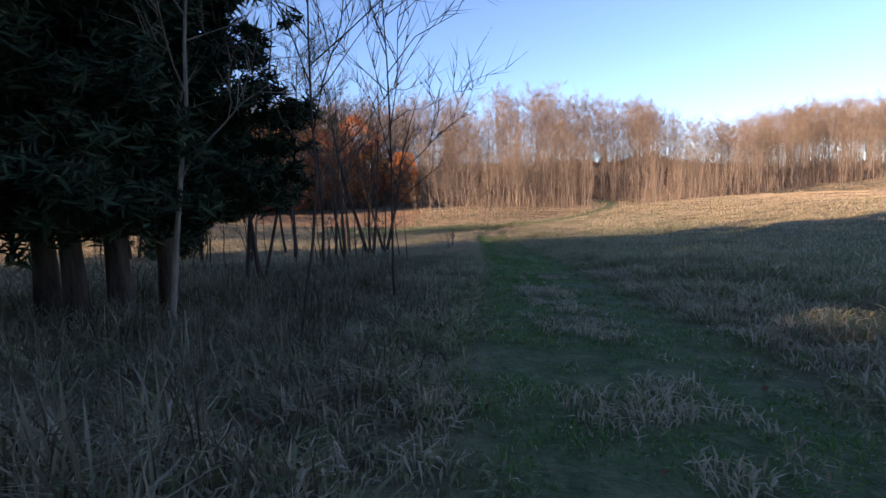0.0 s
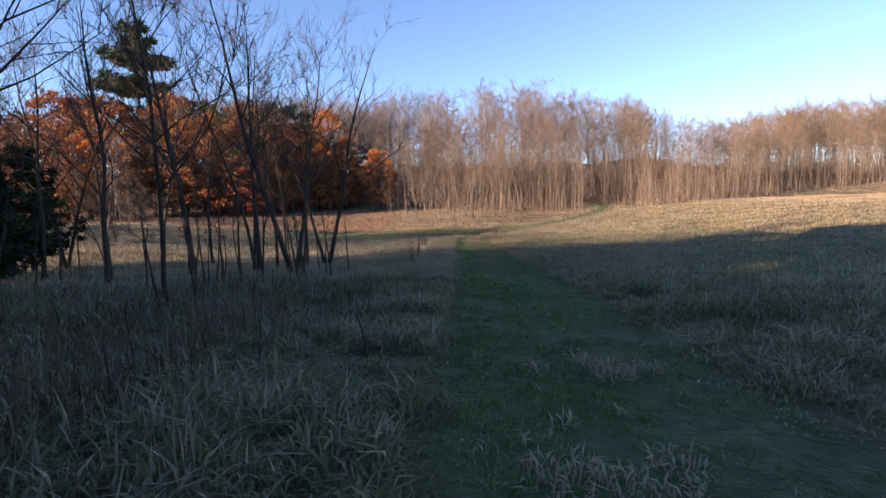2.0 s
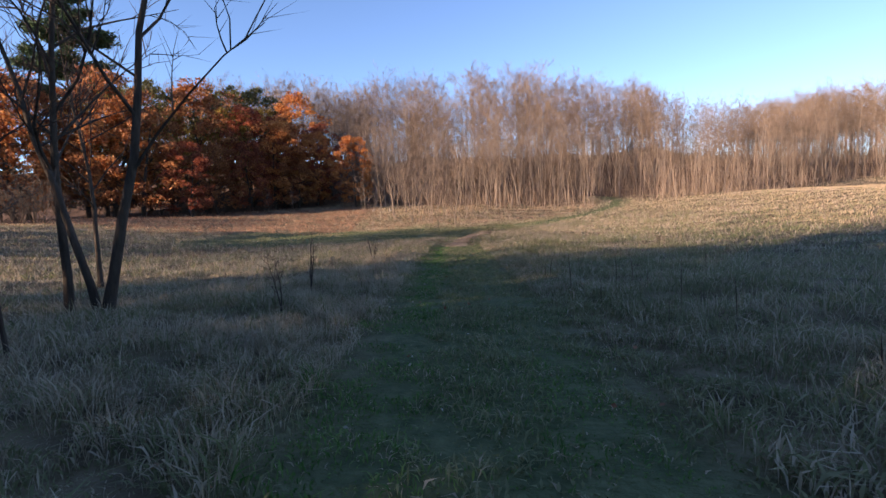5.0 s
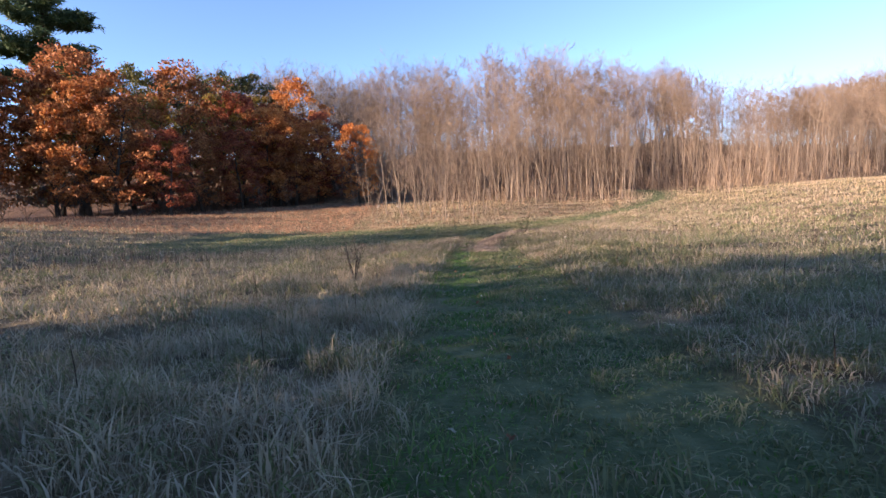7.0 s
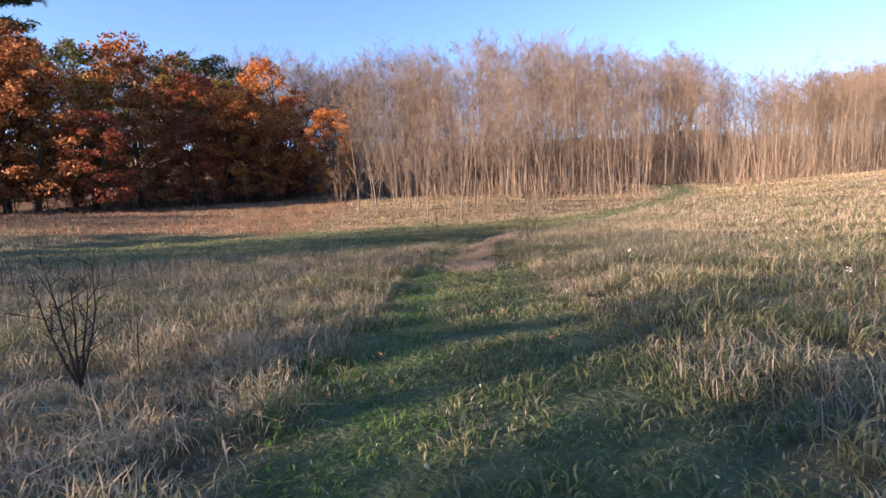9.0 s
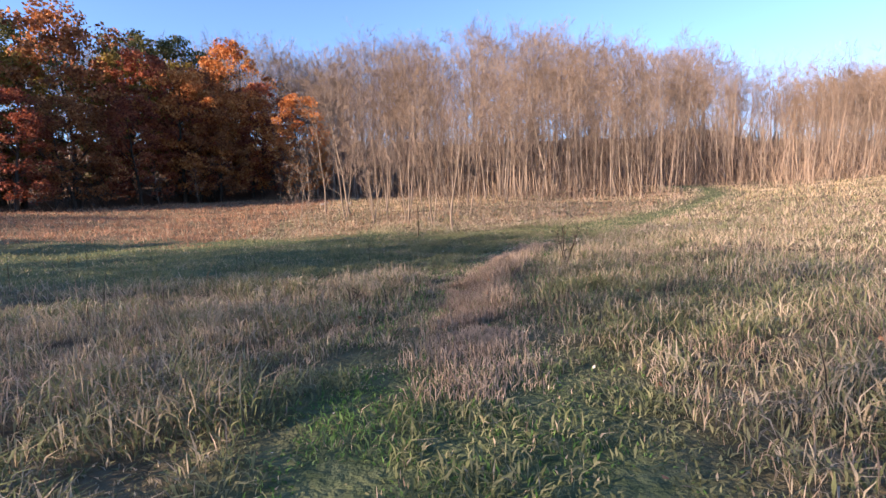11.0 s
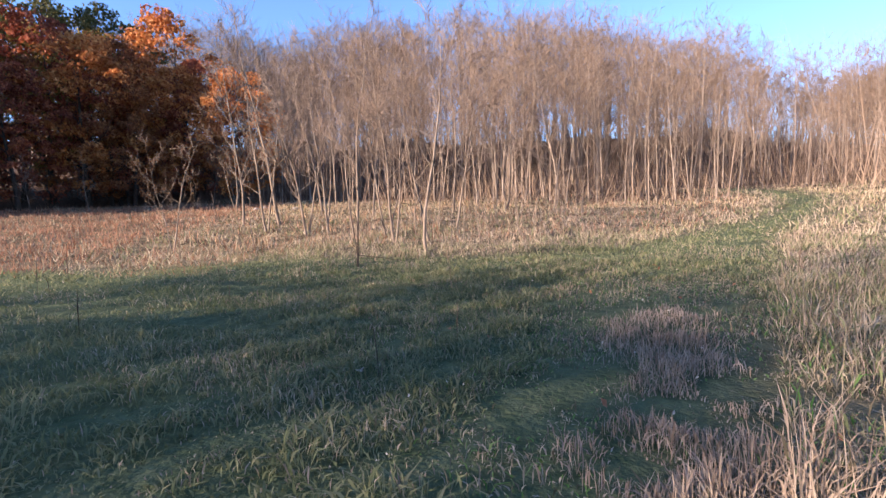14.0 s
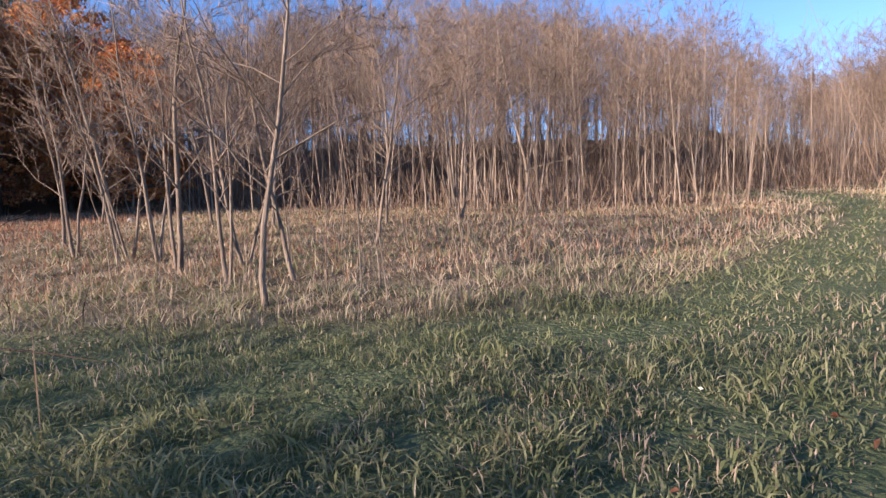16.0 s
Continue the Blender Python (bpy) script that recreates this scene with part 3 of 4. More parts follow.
while len(rows) < 150:
    x = g.uniform(-7, 66)
    if g.uniform() > (1.0 if x < 30 else 0.5):
        continue
    y = edge_y(x) + abs(g.normal(0, 4.0))
    if abs(x - 19.5) < 1.4 and y < 70:
        continue
    if all((x - a) ** 2 + (y - b) ** 2 > 0.4 for a, b, _ in rows):
        rows.append((x, y, float(min((canopy(x, y) - land(x, y)) / 7.7, 1.3) * g.uniform(0.7, 0.9))))
plant(front, rows, g)

wv_all, wf_all, gv_all, gf_all, tv_all, tf_all, ow, og, ot, count = [], [], [], [], [], [], 0, 0, 0, 0
while count < 690:
    x, dy = g.uniform(-40, 100), 2.5 + 39.5 * g.uniform(0, 1) ** 0.85
    y = edge_y(max(x, -8)) + dy + (6 if x < -8 else 0)
    if x > 40 and g.uniform() < 0.1 or x < -14 and g.uniform() < 0.25 or dy > 26 and 45 < x < 58:
        continue
    if abs(x - 19.5) < 1.2 and y < 72:
        continue
    bearing = (x - 3.2) / (y - 35.0)
    if (0.055 < bearing < 0.11 or 0.2 < bearing < 0.235) and y > 72 and g.uniform() < 0.7:
        continue
    broad = g.uniform() < (0.6 if x > 36 else 0.3)
    (wv, wf), (tv, tf) = round_kinds[count % 4] if broad else wood_kinds[count % 9 if dy < 20 or count % 2 else 3 * (count % 3)]
    s = float(min((canopy(x, y) - land(x, y)) / (8.9 if broad else 9.6), 1.75) * g.uniform(0.9, 1.0))
    a = g.uniform(0, 6.28)
    rot = np.array([(np.cos(a), -np.sin(a), 0), (np.sin(a), np.cos(a), 0), (0, 0, 1)]) * s
    at = np.array((x, y, float(land(x, y))))
    # half the trunks, at random, take the bark with shade in its colour
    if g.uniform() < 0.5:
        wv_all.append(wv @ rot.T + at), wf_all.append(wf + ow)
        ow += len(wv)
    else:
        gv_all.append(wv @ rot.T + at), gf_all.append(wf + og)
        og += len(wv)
    tv_all.append(tv @ rot.T + at), tf_all.append(tf + ot)
    ot, count = ot + len(tv), count + 1
tagged(new("woodland_trunks", mesh_np("woodland_trunks", np.concatenate(wv_all), np.concatenate(wf_all), BARK_PALE)),
       "slender trunks of the leafless brown woodland on the rise", "woodland", kind="stuff")
tagged(new("woodland_shaded_trunks", mesh_np("woodland_shaded_trunks", np.concatenate(gv_all), np.concatenate(gf_all), BARK_GREY_SHADED)),
       "leafless woodland trunks on the rise, bark darkened as if shaded", "woodland", kind="stuff")
tagged(new("woodland_twigs", mesh_np("woodland_twigs", np.concatenate(tv_all), np.concatenate(tf_all), TWIG_TAN)),
       "fine brown twigs of the leafless woodland on the rise", "woodland", kind="stuff")

# thin saplings and brush on the wood's floor
def floor_stems(name, n, lo, hi, w, depth, lean, mat, label):
    bx = g.uniform(-12, 98, n)
    by = edge_y(bx) + 0.4 + g.uniform(0, 1, n) * depth
    ok = ~((np.abs(bx - 19.5) < 1.3) & (by < 71))
    bx, by = bx[ok], by[ok]
    n = len(bx)
    base = np.stack([bx, by, land(bx, by) - 0.05], 1)
    h = lo + (hi - lo) * g.uniform(0, 1, n) ** 1.7
    tip = base + np.stack([g.normal(0, lean, n) * h, g.normal(0, lean, n) * h, h], 1)
    an = g.uniform(0, 6.28, n)
    sd = np.stack([np.cos(an), np.sin(an), 0 * an], 1) * w
    tagged(new(name, mesh_np(name, np.stack([base - sd, base + sd, tip], 1).reshape(-1, 3), np.arange(3 * n).reshape(-1, 3), mat)), label, "brush", kind="stuff")


floor_stems("woodland_saplings", 9000, 1.5, 8.0, 0.022, 46, 0.14, TWIG_TAN, "thin pale saplings among the trees of the bare wood")
floor_stems("woodland_undergrowth", 26000, 0.4, 2.2, 0.02, 34, 0.4, BRUSH, "tangled brown undergrowth on the floor of the bare wood")

# ---- the autumn oaks ----
oaks = {}
for colour, seed in (("orange", 1), ("russet", 2), ("crimson", 3), ("golden", 4), ("olive", 5), ("russet", 6), ("orange", 7)):
    (wv, wf), (tv, tf), _ = bare_tree(400 + seed, 8.6, 0.16, 0.22, 14, 0.34, 0.5, 3, 2, 0.012, 1, 0.06, 7)
    crown = leafy_crown(500 + seed, 9.6, 0.9, 3.1, 110, 80, 0.11)
    word = {"orange": "bright orange", "russet": "russet brown", "crimson": "dark red", "golden": "golden olive", "olive": "olive green"}[colour]
    oaks.setdefault(colour, []).append(tree_thing("oak_tree", [("trunk", mesh_np("oak_trunk", wv, wf, BARK_DARK, True)), ("twig", mesh_np("oak_twig", tv, tf, TWIG_DARK)),
                                                               ("foliage", mesh_np("oak_foliage", *crown, LEAF[colour]))],
                                                  f"broad oak in {word} autumn leaf at the wood's edge", "tree", "autumn oaks"))
where = {"orange": [(-23.8, 58.6, 1.02), (-30.5, 56.0, 1.15), (-13.2, 67.5, .9), (-5.0, 67.6, .72), (-9.4, 70.0, .8), (-12.4, 76.5, 1.15), (-33.0, 57.5, 1.2)],
         # The seven from (-31, 46) to (-26.5, 32.6) are added to cast shade.
         "russet": [(-16.8, 61.5, .68), (-21.5, 58.0, 1.1), (-10.8, 67.5, .62), (-25, 60, 1.25), (-30, 57, 1.2), (-19.5, 66, 1.25), (-33.5, 55, 1.2), (-37, 50, .7), (-35, 51, .75), (-31, 46, .55), (-41, 55, .95), (-45, 58, 1.0), (-40, 60, 1.1), (-27, 35, .43), (-29, 38, .45), (-26.5, 32.6, .42), (-27.5, 60.5, 1.15), (-13.5, 71.5, .95)],
         "crimson": [(-14.6, 64.5, .66), (-12.6, 68.6, .72), (-8.6, 70.0, .6), (-17.8, 58.5, .7), (-9.6, 74, .85), (-16, 69, 1.0)],
         "golden": [(-18.5, 70.5, 1.08), (-23, 66, 1.12), (-16.0, 75, 1.0), (-28, 64, 1.15)],
         "olive": [(-20.5, 75.5, 1.2), (-26.5, 69, 1.25), (-17.5, 79, 1.2), (-31, 66, 1.15), (-36, 60, 1.1), (-24.5, 72, 1.15), (-30, 35, .65)]}
for colour, places in where.items():
    plant(oaks[colour], places, np.random.RandomState(len(colour)))

# understorey at the oaks' feet
g = np.random.RandomState(21)
(wv, wf), (tv, tf), _ = bare_tree(610, 2.6, 0.03, 0.1, 16, 0.5, 0.8, 5, 5, 0.008, 3, 0.1, 5, 0.25)
bush = tree_thing("bush", [("stem", mesh_np("bush_stem", wv, wf, BARK_DARK)), ("twig", mesh_np("bush_twig", tv, tf, TWIG_DARK))],
                  "dark leafless bush under the autumn oaks", "bush", "understorey")
plant([bush], [(-23.5 + 17.5 * u + g.normal(0, 0.8), 54.5 + 17.5 * u + g.uniform(0.5, 4), g.uniform(0.7, 1.3)) for u in np.linspace(0, 1, 26)]
      + [(-24 - 18 * u + g.normal(0, 1.2), 53 + 5 * u + g.uniform(0, 9), g.uniform(0.9, 1.6)) for u in np.linspace(0, 1, 18)]
      # this row is added to cast shade on the oaks' lower parts
      + [(-20.5 - 9 * u + g.normal(0, 0.6), 47.5 + 3 * u + g.normal(0, 0.8), g.uniform(1.0, 1.5)) for u in np.linspace(0, 1, 12)]
      + [(-13 - 13 * u + g.normal(0, 0.8), 22 + 13 * u + g.normal(0, 2.0), g.uniform(0.6, 1.0)) for u in np.linspace(0, 1, 16)], g)

# ---- trees added behind and beside the walker to shade the meadow ----
back = [(-21 + 2.0 * (n % 3), -16 + 2.4 * n, 0.98 + 0.05 * (n % 2)) for n in range(10)]
back += [(-26 - 1.5 * (n % 2), -14 + 4.0 * n, 1.05) for n in range(6)]
back += [(-25, 8.5, 0.8), (-26.5, 11.0, 0.78), (-24.5, 5.0, 0.85)]
back += [(-19.5 + 1.6 * (n % 2), 9.5 + 2.2 * n, (0.64, 0.62, 0.55, 0.5, 0.5)[n]) for n in range(5)]
back += [(-21.5 + 1.8 * (n % 2), 28.3 + 1.5 * n, (0.57, 0.53, 0.52, 0.52, 0.5)[n]) for n in range(5)]
back += [(-9 + 4.2 * n, -9.0 - 1.2 * (n % 3), 0.55) for n in range(9)]
extra = np.random.RandomState(8)
(wv, wf), (tv, tf), _ = bare_tree(450, 8.6, 0.16, 0.22, 14, 0.34, 0.5, 3, 2, 0.012, 1, 0.06, 7)
shade_oak = tree_thing("oak_tree", [("trunk", mesh_np("back_trunk", wv, wf, BARK_DARK, True)), ("twig", mesh_np("back_twig", tv, tf, TWIG_DARK)),
                                    ("foliage", mesh_np("back_foliage", *leafy_crown(550, 9.6, 0.8, 3.0, 105, 18, 0.3), LEAF["russet"]))],
                       "broad autumn oak added beside the meadow to cast shade", "tree", "wood beside")
# leaves kept sparse so that about half the sunlight passes
thin_oak = tree_thing("oak_tree", [("trunk", mesh_np("thin_trunk", wv, wf, BARK_DARK, True)), ("twig", mesh_np("thin_twig", tv, tf, TWIG_DARK)),
                                   ("foliage", mesh_np("thin_foliage", *leafy_crown(560, 9.6, 0.8, 3.0, 110, 9, 0.19), LEAF["russet"]))],
                      "thinly leaved autumn oak added beside the meadow for half shade", "tree", "wood beside")
used = set()
for n, (x, y, s) in enumerate(back):
    s *= 1.25
    kind = thin_oak if s < 0.81 and y > 10 or x < -24 and y > 7 else shade_oak
    ob = copy_thing(kind, Matrix.Identity(4)) if kind in used else kind
    used.add(kind)
    stand(ob, x, y, extra.uniform(0, 360), s)
# bare trees added for dappled shade, in three stretches
for n in range(48):
    ob = copy_thing(front[n % len(front)], Matrix.Identity(4))
    tagged(ob, "tall slender leafless tree added by the meadow for dappled shade", "tree", "wood behind")
    stand(ob, extra.uniform(-24, -17), extra.uniform(20.5, 28.5) if n < 24 else extra.uniform(30, 37.5) if n < 38 else extra.uniform(9, 19), extra.uniform(0, 360), extra.uniform(0.85, 1.04) if n < 24 else extra.uniform(0.75, 0.9))

# ---- small shrubs in the meadow ----
def whip_shrub(seed, h, stems, spread, shoots=10):
    """A cluster of upright whips from a low stool, each with a few side shoots."""
    g = np.random.RandomState(seed)
    wood, fine = Wood(), Wood()
    wood.tube([(0, 0, -0.1), (0.01, 0, 0.05), (0.0, 0.01, h * 0.13)], [0.022 * h ** 0.5, 0.02 * h ** 0.5, 0.016 * h ** 0.5], 6)
    for s in range(stems):
        an = s * 2 * np.pi / stems + g.uniform(-0.4, 0.4)
        way = unit(np.array((np.cos(an) * spread, np.sin(an) * spread, 1.0)))
        p, pts = np.array((0, 0, h * 0.1)), [np.array((0, 0, h * 0.1))]
        ln = h * g.uniform(0.7, 1.05) * 0.95
        for k in range(5):
            way = unit(way + np.array((g.normal(0, 0.09), g.normal(0, 0.09), 0.12)))
            p = p + way * ln / 5
            pts.append(p)
        wood.tube(pts, [0.0105 * min(1, 0.45 + 0.6 * h) * (1 - k / 6.2) for k in range(6)], 5)
        for _ in range(shoots):
            k = g.randint(1, 5)
            side = unit(np.array((g.normal(), g.normal(), 0.9)))
            q = pts[k] + (pts[k + 1] - pts[k]) * g.uniform()
            e = q + side * h * g.uniform(0.12, 0.3)
            fine.tube([q, (q + e) / 2 + g.normal(0, 0.006, 3), e], [0.004, 0.003, 0.0015], 3)
            for _ in range(2):
                r = q + (e - q) * g.uniform(0.4, 0.9)
                fine.spike(r, r + unit(side + g.normal(0, 0.5, 3)) * h * 0.09, 0.003)
    return [("stem", mesh_np("shrub_stem", *wood.arrays(), BARK_DARK, True)), ("twig", mesh_np("shrub_twig", *fine.arrays(), TWIG_DARK))]


for n, (x, y, h, stems, spread) in enumerate([(0.4, 28.6, 0.8, 5, 0.42), (5.0, 38.4, 0.72, 4, 0.35), (1.93, 40.5, 0.4, 1, 0.1), (2.85, 47.0, 1.25, 3, 0.12), (9.1, 29.7, 0.55, 2, 0.1),
                                              (0.13, 20.25, 0.68, 2, 0.12), (0.28, 21.2, 1.0, 3, 0.06), (2.2, 36.0, 0.3, 2, 0.3)]):
    stand(tree_thing("shrub", whip_shrub(700 + n, h, stems, spread, 3 if stems == 3 else 10), "small leafless twiggy shrub standing in the meadow grass", "shrub"), x, y, 50 * n)
stick = Wood()
stick.tube([(0, 0, 0), (0.32, -0.05, -0.04), (0.7, -0.14, -0.1)], [0.008, 0.007, 0.003], 5)
tagged(new("fallen_stick", mesh_np("fallen_stick", *stick.arrays(), BARK_DARK, True)), "thin dark broken stick leaning out of the grass", "stick").matrix_basis = pose(2.87, 46.98, float(land(2.87, 46.98)) + 0.2)

# ---- grass ----
WALK = np.array([eye[:2] for _, eye, _, _ in PATH])
WALK = np.concatenate([WALK, np.stack([np.interp(np.arange(0, 43.6, 1.0), WALK[:, 1], WALK[:, 0]), np.arange(0, 43.6, 1.0)], 1)])


def blades(x, y, h, w, lean, g, fine):
    """Bent blades (two triangles each where fine, else one)."""
    n = len(x)
    a, t = g.uniform(0, 2 * np.pi, n), g.uniform(0, 2 * np.pi, n)
    side = np.stack([np.cos(a), np.sin(a), np.zeros(n)], 1) * (w / 2)[:, None]
    tilt = np.stack([np.cos(t), np.sin(t), np.zeros(n)], 1) * (lean * h)[:, None]
    base = np.stack([x, y, land(x, y) - 0.01], 1)
    up = np.zeros((n, 3))
    up[:, 2] = h
    tip = base + up * np.clip(1 - 0.35 * lean[:, None], 0.2, 1) + tilt
    if not fine:
        v = np.stack([base - side, base + side, tip], 1).reshape(-1, 3)
        return v, np.arange(3 * n).reshape(-1, 3)
    mid = base + up * 0.55 + tilt * 0.3
    v = np.stack([base, mid + side, tip, mid - side], 1).reshape(-1, 3)
    o = np.arange(n)[:, None] * 4
    return v, np.concatenate([o + (0, 1, 3), o + (1, 2, 3)], 1).reshape(-1, 3)


g = np.random.RandomState(77)
cand = 6600000
CX, CY = g.uniform(-26, 32, cand).astype(np.float32), g.uniform(0.8, 66, cand).astype(np.float32)
near = np.full(cand, 99.0, np.float32)
for wx, wy in WALK[::2]:
    near = np.minimum(near, np.hypot(CX - wx, CY - wy - 0.6))
dens = np.where(near < 1.9, 1.0, (1.9 / np.maximum(near, 1.9)) ** 1.5)
dens = np.where(near > 30, 0, dens)
pick = g.uniform(0, 1, cand) < dens
CX, CY, near = CX[pick], CY[pick], near[pick]
ey = g.triangular(33.0, 36, 43.5, 18000)
ex = np.interp(ey, LANE[:, 1], LANE[:, 0]) + g.normal(0, 0.16, len(ey))
CX, CY, near = np.append(CX, ex), np.append(CY, ey), np.append(near, np.full(len(ey), 1.5))
turfed = turf_share(CX, CY)
off, lane_y = lane_off(CX, CY)
patchy = waves(CX, CY, 3.2, 11) + 0.6 * waves(CX, CY, 0.9, 12)
clump = waves(CX, CY, 0.42, 17) + 0.7 * waves(CX, CY, 1.3, 18)
chance = g.uniform(0, 1, len(CX))
rag = 0.16 * waves(CX, CY, 1.1, 13) + 0.1 * waves(CX, CY, 0.35, 19) + g.normal(0, 0.09, len(CX))
strip = (off < 0.31 + 0.8 * rag) & (g.uniform(0, 1, len(CX)) < 0.8) & ((lane_y > 33.4) & (lane_y < 43.0) & (clump > -1.0 + 0.12 * np.maximum(lane_y - 38, 0)) | (lane_y < 9) & (clump > 0.1))
rut = (off < 0.85 + rag) & (lane_y > 34) & (lane_y < 44.5) & ~strip
lane = (off < 0.88 + rag) & ~strip & ~rut & (lane_y <= 44.5)
side = CX - np.interp(CY, LANE[:, 1], LANE[:, 0])
hump = lane & (np.abs(side) < 0.3 + 0.7 * rag) & (lane_y > 15) & (lane_y < 35) & (g.uniform(0, 1, len(CX)) < 0.62)
fray = lane & (side > 0.34 + rag) & (lane_y > 18) & (g.uniform(0, 1, len(CX)) < 0.6)
lane = lane & ~hump & ~fray
sward_green = ~lane & ~strip & ~rut & (chance < np.clip(0.42 + 0.22 * patchy + 0.4 * (turfed > 0.5) + 0.22 * (CX > 2.8) * (CY < 38) + 0.26 * (CX > -7) * (CX < 1.5) * (CY < 15) - 0.1 * (CX < 1.5) * (CY > 16) * (CY < 30), 0.12, 0.94))
rosy_land = np.clip(0.25 - 0.3 * clump, 0, 0.6) * ((CY > 31) * (CX > 2.0) * 1.5 + (CY > 33.3) * (CY < 39) * (CX < 2.0) * 1.5 + (CY > 38) * (CX > 5.5) * 0.4 + 0.22 * (patchy < -0.3))
dry_mid = strip & (lane_y < 20)
strip = strip & ~dry_mid
rust_land = (CX < 1.0 - 0.2 * (CY - 47)) & (CY > 47.0 + 0.8 * waves(CX, CY, 3, 23)) | (CY > 49.6 + 0.9 * waves(CX, CY, 3, 23) + np.maximum(CX - 4, 0) * 0.22) & (CX < 17) & (off > 1.4)
rosy = strip | (~lane & ~sward_green & ~rut & (g.uniform(0, 1, len(CX)) < rosy_land))
lane_dry = lane & (chance < np.clip(0.15 + 0.18 * clump, 0.03, 0.5)) | rut & (chance < 0.62)
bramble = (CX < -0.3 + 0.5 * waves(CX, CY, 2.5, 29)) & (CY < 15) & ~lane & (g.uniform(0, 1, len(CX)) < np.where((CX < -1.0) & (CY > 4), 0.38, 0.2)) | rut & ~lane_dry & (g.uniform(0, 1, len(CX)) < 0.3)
rust = rust_land & ~lane & ~rut & (chance < np.where(CX < -3, 0.78, 0.24))
rosy, sward_green = rosy & ~rust & ~bramble, sward_green & ~rust & ~bramble
straw = ~lane & ~sward_green & ~rosy & ~rut & ~rust & ~bramble | dry_mid
bald = (clump < -0.45) & (g.uniform(0, 1, len(CX)) < 0.22) & ~lane & ~strip & (turfed < 0.5)
tuft_of = np.where(bramble & (CX < -1.0) & (CY < 15), 1.3, 1.0)
wide = np.clip(near / 3.0, 1.0, 3.6) * np.where((CY < 16) & ~lane, 1.5, 1.0)
tuft = np.clip(0.9 + 0.58 * clump + 0.25 * waves(CX, CY, 2.0, 16), 0.2, 1.65) * tuft_of
low = np.where(turfed > 0.5, np.where(sward_green, 0.58, 0.42), 1.0) * np.where((side > 0.3) & (off < 1.5) & (lane_y < 34), 0.7, 1.0)
beside = np.abs(CX - np.interp(CY, WALK[:25, 1], WALK[:25, 0]))


def sward(name, mask, lo, hi, w, lean, mat, label):
    v, f, o = [], [], 0
    for fine in (True, False):
        m = mask & ~bald & ((near < 4.5) == fine)
        n = int(m.sum())
        if not n:
            continue
        h = g.uniform(lo, hi, n) * tuft[m] * low[m]
        h = np.minimum(h, np.interp(beside[m], [0.3, 0.31, 1.2], [0.1, 0.17, 0.5]))
        vv, ff = blades(CX[m], CY[m], h, w * wide[m] * g.uniform(0.6, 1.3, n), np.abs(g.normal(lean, 0.35, n)), g, fine)
        v.append(vv), f.append(ff + o)
        o += len(vv)
    tagged(new(name, mesh_np(name, np.concatenate(v), np.concatenate(f), mat)), label, "grass", kind="stuff")


sward("lane_grass", (lane | rut & (chance < 0.8) & ~bramble) & ~lane_dry, 0.055, 0.155, 0.0095, 0.75, LAWN, "short mown green grass of the walking lane")
sward("lane_thatch", lane_dry & ~hump, 0.04, 0.11, 0.008, 0.9, STRAW, "dry thatch between the green grass of the lane")
sward("green_grass", sward_green, 0.08, 0.2, 0.011, 0.9, GREEN, "green grass growing among the dry meadow")
sward("straw_grass", straw, 0.09, 0.215, 0.0085, 0.7, STRAW, "dry straw-coloured meadow grass")
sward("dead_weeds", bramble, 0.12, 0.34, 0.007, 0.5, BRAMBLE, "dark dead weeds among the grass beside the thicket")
sward("rust_grass", rust, 0.12, 0.26, 0.006, 0.45, RUST, "rust brown dry grass by the autumn wood")
sward("bluestem_grass", rosy, 0.15, 0.3, 0.006, 0.35, ROSY, "rosy brown dry bluestem grass tufts")

# tufts of the far meadow; the straw has sunlight put into its colour
n = 430000
fx, fy = g.uniform(-32, 75, n), g.uniform(4, 80, n)
dn = np.full(n, 99.0)
for wx, wy in WALK[::3]:
    dn = np.minimum(dn, np.hypot(fx - wx, fy - wy))
ok = (dn > 14) & (fy < edge_y(fx) + 2) & (lane_off(fx, fy)[0] > 1.2) & (turf_share(fx, fy) < 0.5) & (litter_share(fx, fy) < 0.3) & ((fx > -20) | (fy > 46))
fx, fy = fx[ok], fy[ok]
n = len(fx)
warm = (waves(fx, fy, 9, 31) + g.normal(0, 0.5, n)) < -0.6
rusty = (fx < 1.0 - 0.2 * (fy - 47)) & (fy > 45) & (fx < -2) & (g.uniform(0, 1, n) < 0.85)
for name, m, mat, label in (("far_rust_grass", rusty, RUST, "rust brown dry grass by the autumn wood"), ("far_straw_grass", ~warm & ~rusty, STRAW_SUNLIT, "dry straw-coloured grass of the far meadow, tinted as sunlit"), ("far_bluestem_grass", warm & ~rusty, ROSY, "rosy brown dry grass of the far meadow")):
    k = int(m.sum())
    v, f = blades(fx[m], fy[m], g.uniform(0.06, 0.16, k), g.uniform(0.014, 0.036, k), np.abs(g.normal(0.4, 0.3, k)), g, False)
    tagged(new(name, mesh_np(name, v, f, mat)), label, "grass", kind="stuff")

# dry weed stalks
sx, sy = np.append(g.uniform(-16, 22, 1500), g.normal(-6, 2.2, 400)), np.append(g.uniform(2, 60, 1500), g.normal(33.5, 1.6, 400))
ok = lane_off(sx, sy)[0] > 1.3
sx, sy = sx[ok], sy[ok]
hh = g.uniform(0.3, 0.65, len(sx))
v, f = blades(sx, sy, hh, np.full(len(sx), 0.009), np.abs(g.normal(0.1, 0.1, len(sx))), g, True)
tagged(new("weed_stalks", mesh_np("weed_stalks", v, f, STEM)), "thin dark dead weed stalks among the grass", "weeds", kind="stuff")

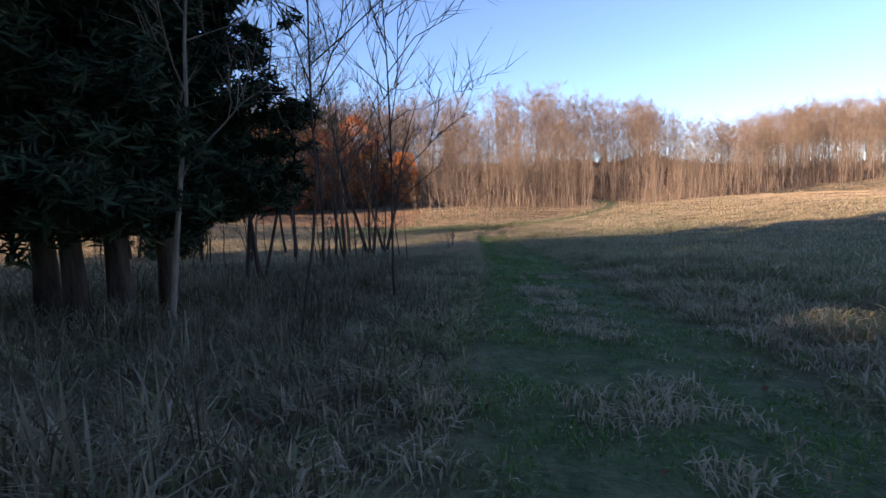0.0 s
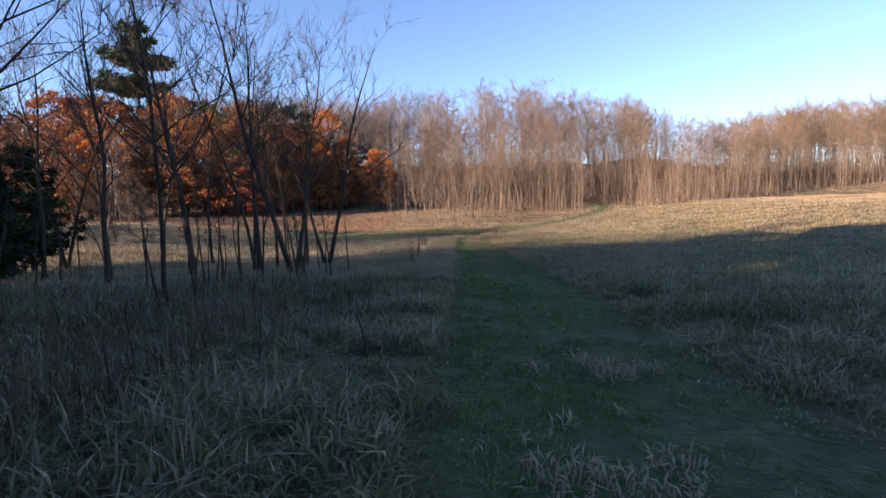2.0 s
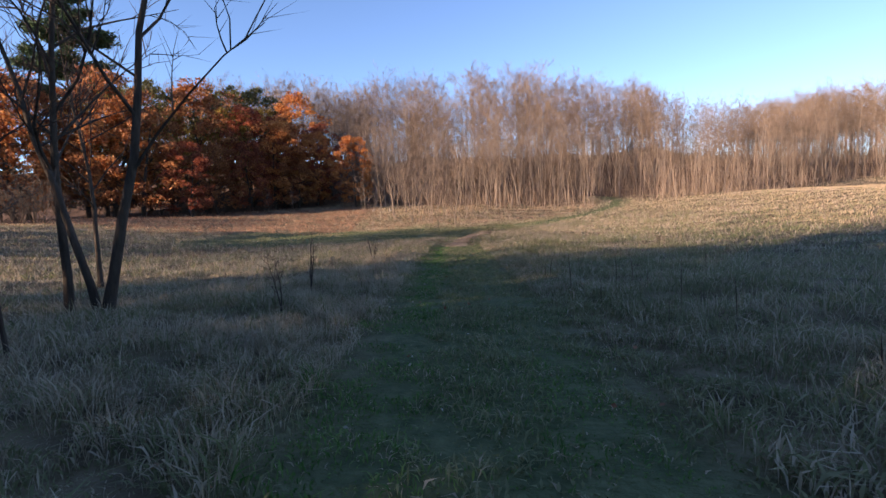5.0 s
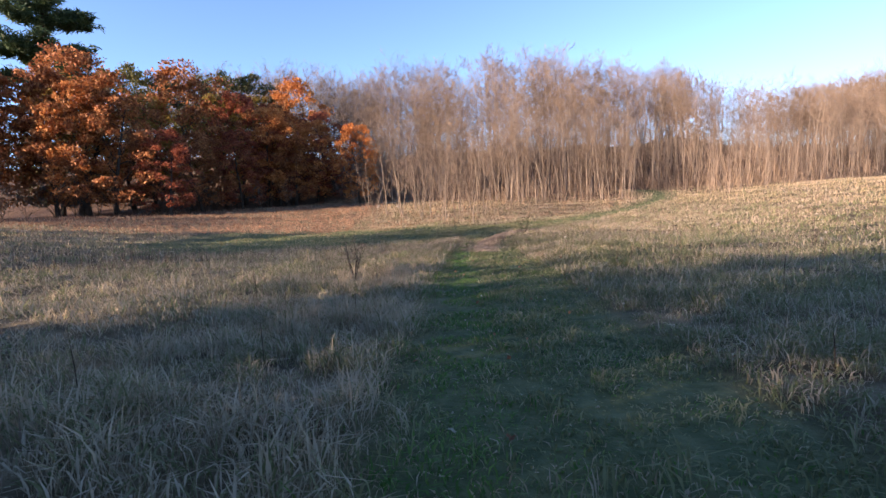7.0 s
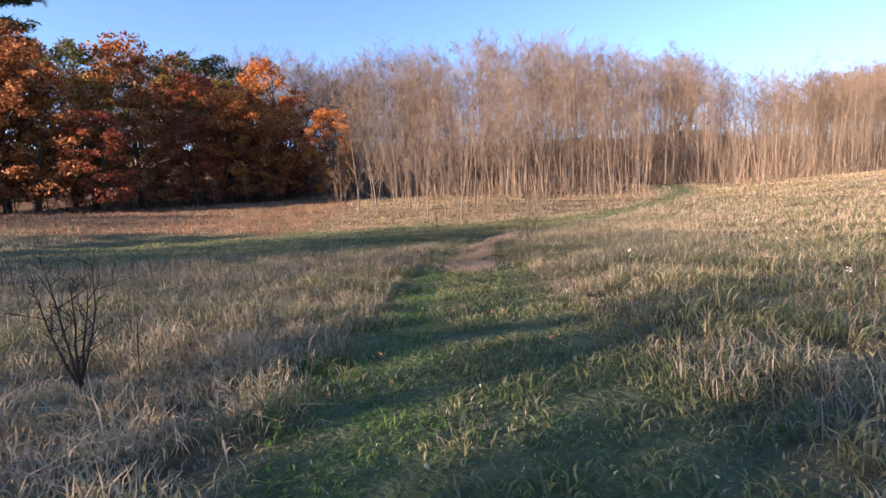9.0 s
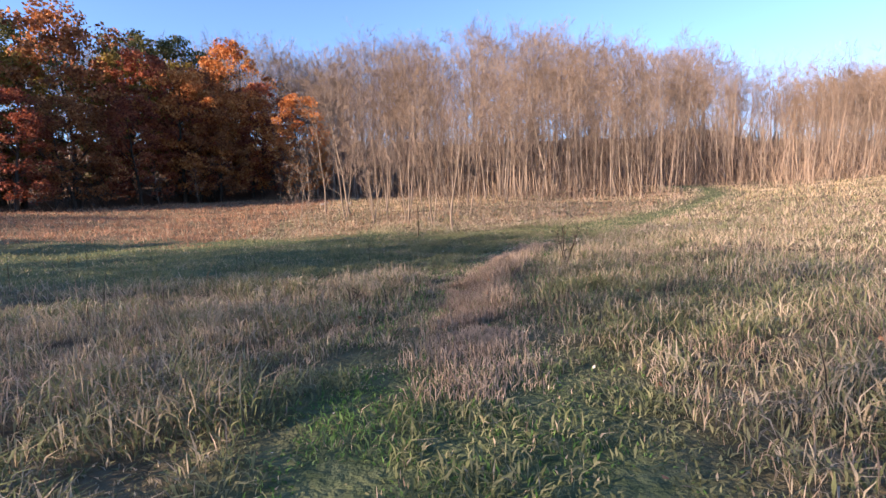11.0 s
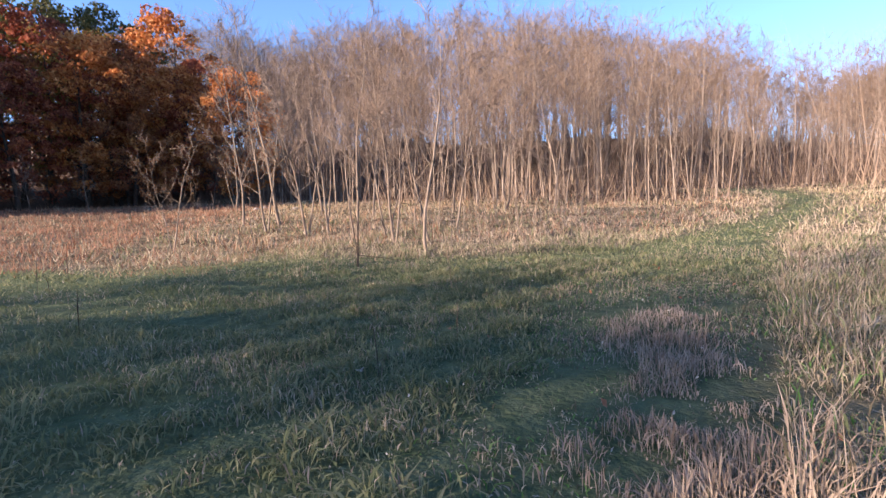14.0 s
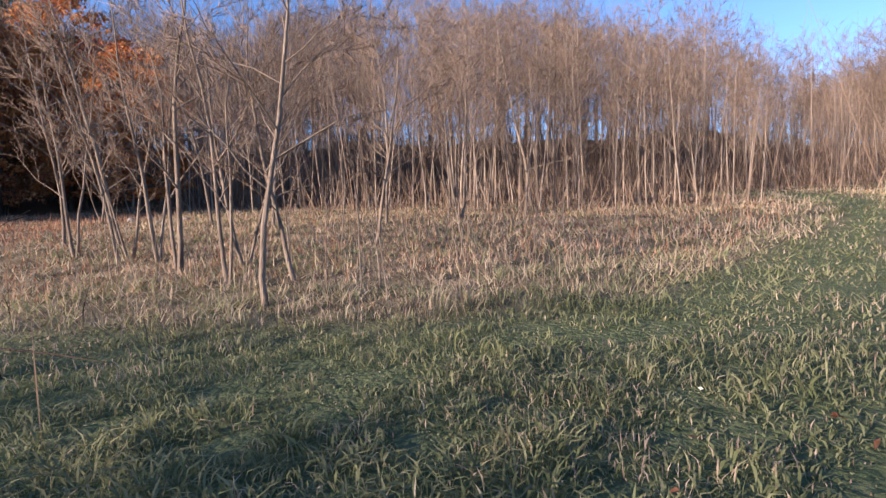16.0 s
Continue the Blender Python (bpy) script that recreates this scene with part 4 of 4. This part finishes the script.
# pale seed heads on tall stalks
n = 46
hx, hy = g.uniform(4.5, 17, n), g.uniform(25, 41, n)
hz = land(hx, hy) + g.uniform(0.32, 0.5, n)
v, f = blades(hx, hy, hz - land(hx, hy), np.full(n, 0.006), np.zeros(n), g, True)
tagged(new("seed_stalks", mesh_np("seed_stalks", v, f, STEM)), "thin stalks that carry pale seed heads", "weeds", kind="stuff")
puff = np.repeat(np.stack([hx, hy, hz - 0.01], 1), 14, 0) + g.normal(0, 0.009, (n * 14, 3))
tagged(new("seed_heads", mesh_np("seed_heads", *cards(puff, 0.011, g, 0, 1.2), PALE_LEAF)), "fluffy white seed heads above the dry grass", "weeds", kind="stuff")

# fallen leaves on the lane
n = 420
ly = g.uniform(1, 46, n)
lx = np.interp(ly, LANE[:, 1], LANE[:, 0]) + g.normal(0, 0.9, n)
c = np.stack([lx, ly, land(lx, ly) + 0.06], 1)
half = n * 3 // 5
tagged(new("bleached_leaves", mesh_np("bleached_leaves", *cards(c[:half], 0.011, g, 0.2, 1.2), PALE_LEAF)), "small pale fallen leaves on the grass", "leaves", kind="stuff")
tagged(new("fallen_leaves", mesh_np("fallen_leaves", *cards(c[half:], 0.02, g, 0.2, 1.4), DEAD_LEAF)), "reddish brown fallen leaves on the grass", "leaves", kind="stuff")


# single oak leaves on the lane
def oak_leaf(seed, size, mat):
    g = np.random.RandomState(seed)
    bm = bmesh.new()
    rim = []
    for k in range(22):
        u = k / 22 * 2 * math.pi
        lobe = 1 + 0.28 * math.cos(7 * u)
        rim.append(bm.verts.new((math.cos(u) * size * lobe * 0.62, math.sin(u) * size * lobe * 1.05, 0.25 * size * math.cos(2 * u) + g.uniform(-0.05, 0.05) * size)))
    mid = bm.verts.new((0, 0, 0))
    for k in range(22):
        bm.faces.new((mid, rim[k], rim[(k + 1) % 22]))
    me = bpy.data.meshes.new("oak_leaf")
    bmesh.ops.solidify(bm, geom=bm.faces[:], thickness=0.0012)
    bm.to_mesh(me)
    bm.free()
    me.materials.append(mat)
    return me


for n, (x, y, s, pale) in enumerate([(1.26, 12.82, 0.034, 0), (-0.88, 2.34, 0.03, 0), (0.69, 1.76, 0.022, 0), (0.43, 6.25, 0.016, 0), (1.35, 5.97, 0.022, 1), (2.05, 21.95, 0.03, 0),
                                     (1.82, 22.04, 0.02, 1), (3.84, 36.79, 0.03, 0), (3.34, 41.52, 0.035, 1), (7.01, 45.37, 0.03, 0)]):
    ob = new("oak_leaf", oak_leaf(900 + n, s, PALE_LEAF if pale else DEAD_LEAF))
    ob.matrix_basis = pose(x, y, float(land(x, y)) + 0.075, 12 * (-1) ** n, 9, 70 * n)
    tagged(ob, "bleached fallen oak leaf lying on the grass" if pale else "reddish brown fallen oak leaf lying on the grass", "leaf", "fallen leaves")


# pale stones at the far side of the meadow
def field_stone(seed, size):
    g = np.random.RandomState(seed)
    bm = bmesh.new()
    bmesh.ops.create_icosphere(bm, subdivisions=2, radius=size)
    for v in bm.verts:
        v.co *= 1 + 0.28 * noise.noise(v.co / size * 1.3 + Vector((seed, 0, 0)))
        v.co.z *= 0.6
    me = bpy.data.meshes.new("field_stone")
    bm.to_mesh(me)
    bm.free()
    me.materials.append(STONE)
    return me


STONES = [(-2.66, 61.06, 0.13), (-1.1, 61.4, 0.12), (-1.65, 60.62, 0.09), (-2.68, 62.57, 0.11)]
for n, (x, y, s) in enumerate(STONES):
    ob = new("field_stone", field_stone(n + 1, s))
    ob.matrix_basis = pose(x, y, float(land(x, y)) + 0.35 * s, 0, 0, 60 * n)
    tagged(ob, "pale weathered stone lying in the dry meadow grass", "stone", "field stones")

# more trees added to shade the ground near the walk's end
for n in range(8):
    ob = copy_thing(front[n % len(front)], Matrix.Identity(4))
    tagged(ob, "tall slender leafless tree added by the meadow for dappled shade", "tree", "wood behind")
    stand(ob, extra.uniform(-25, -18), extra.uniform(28.5, 32.5), extra.uniform(0, 360), extra.uniform(1.0, 1.15))
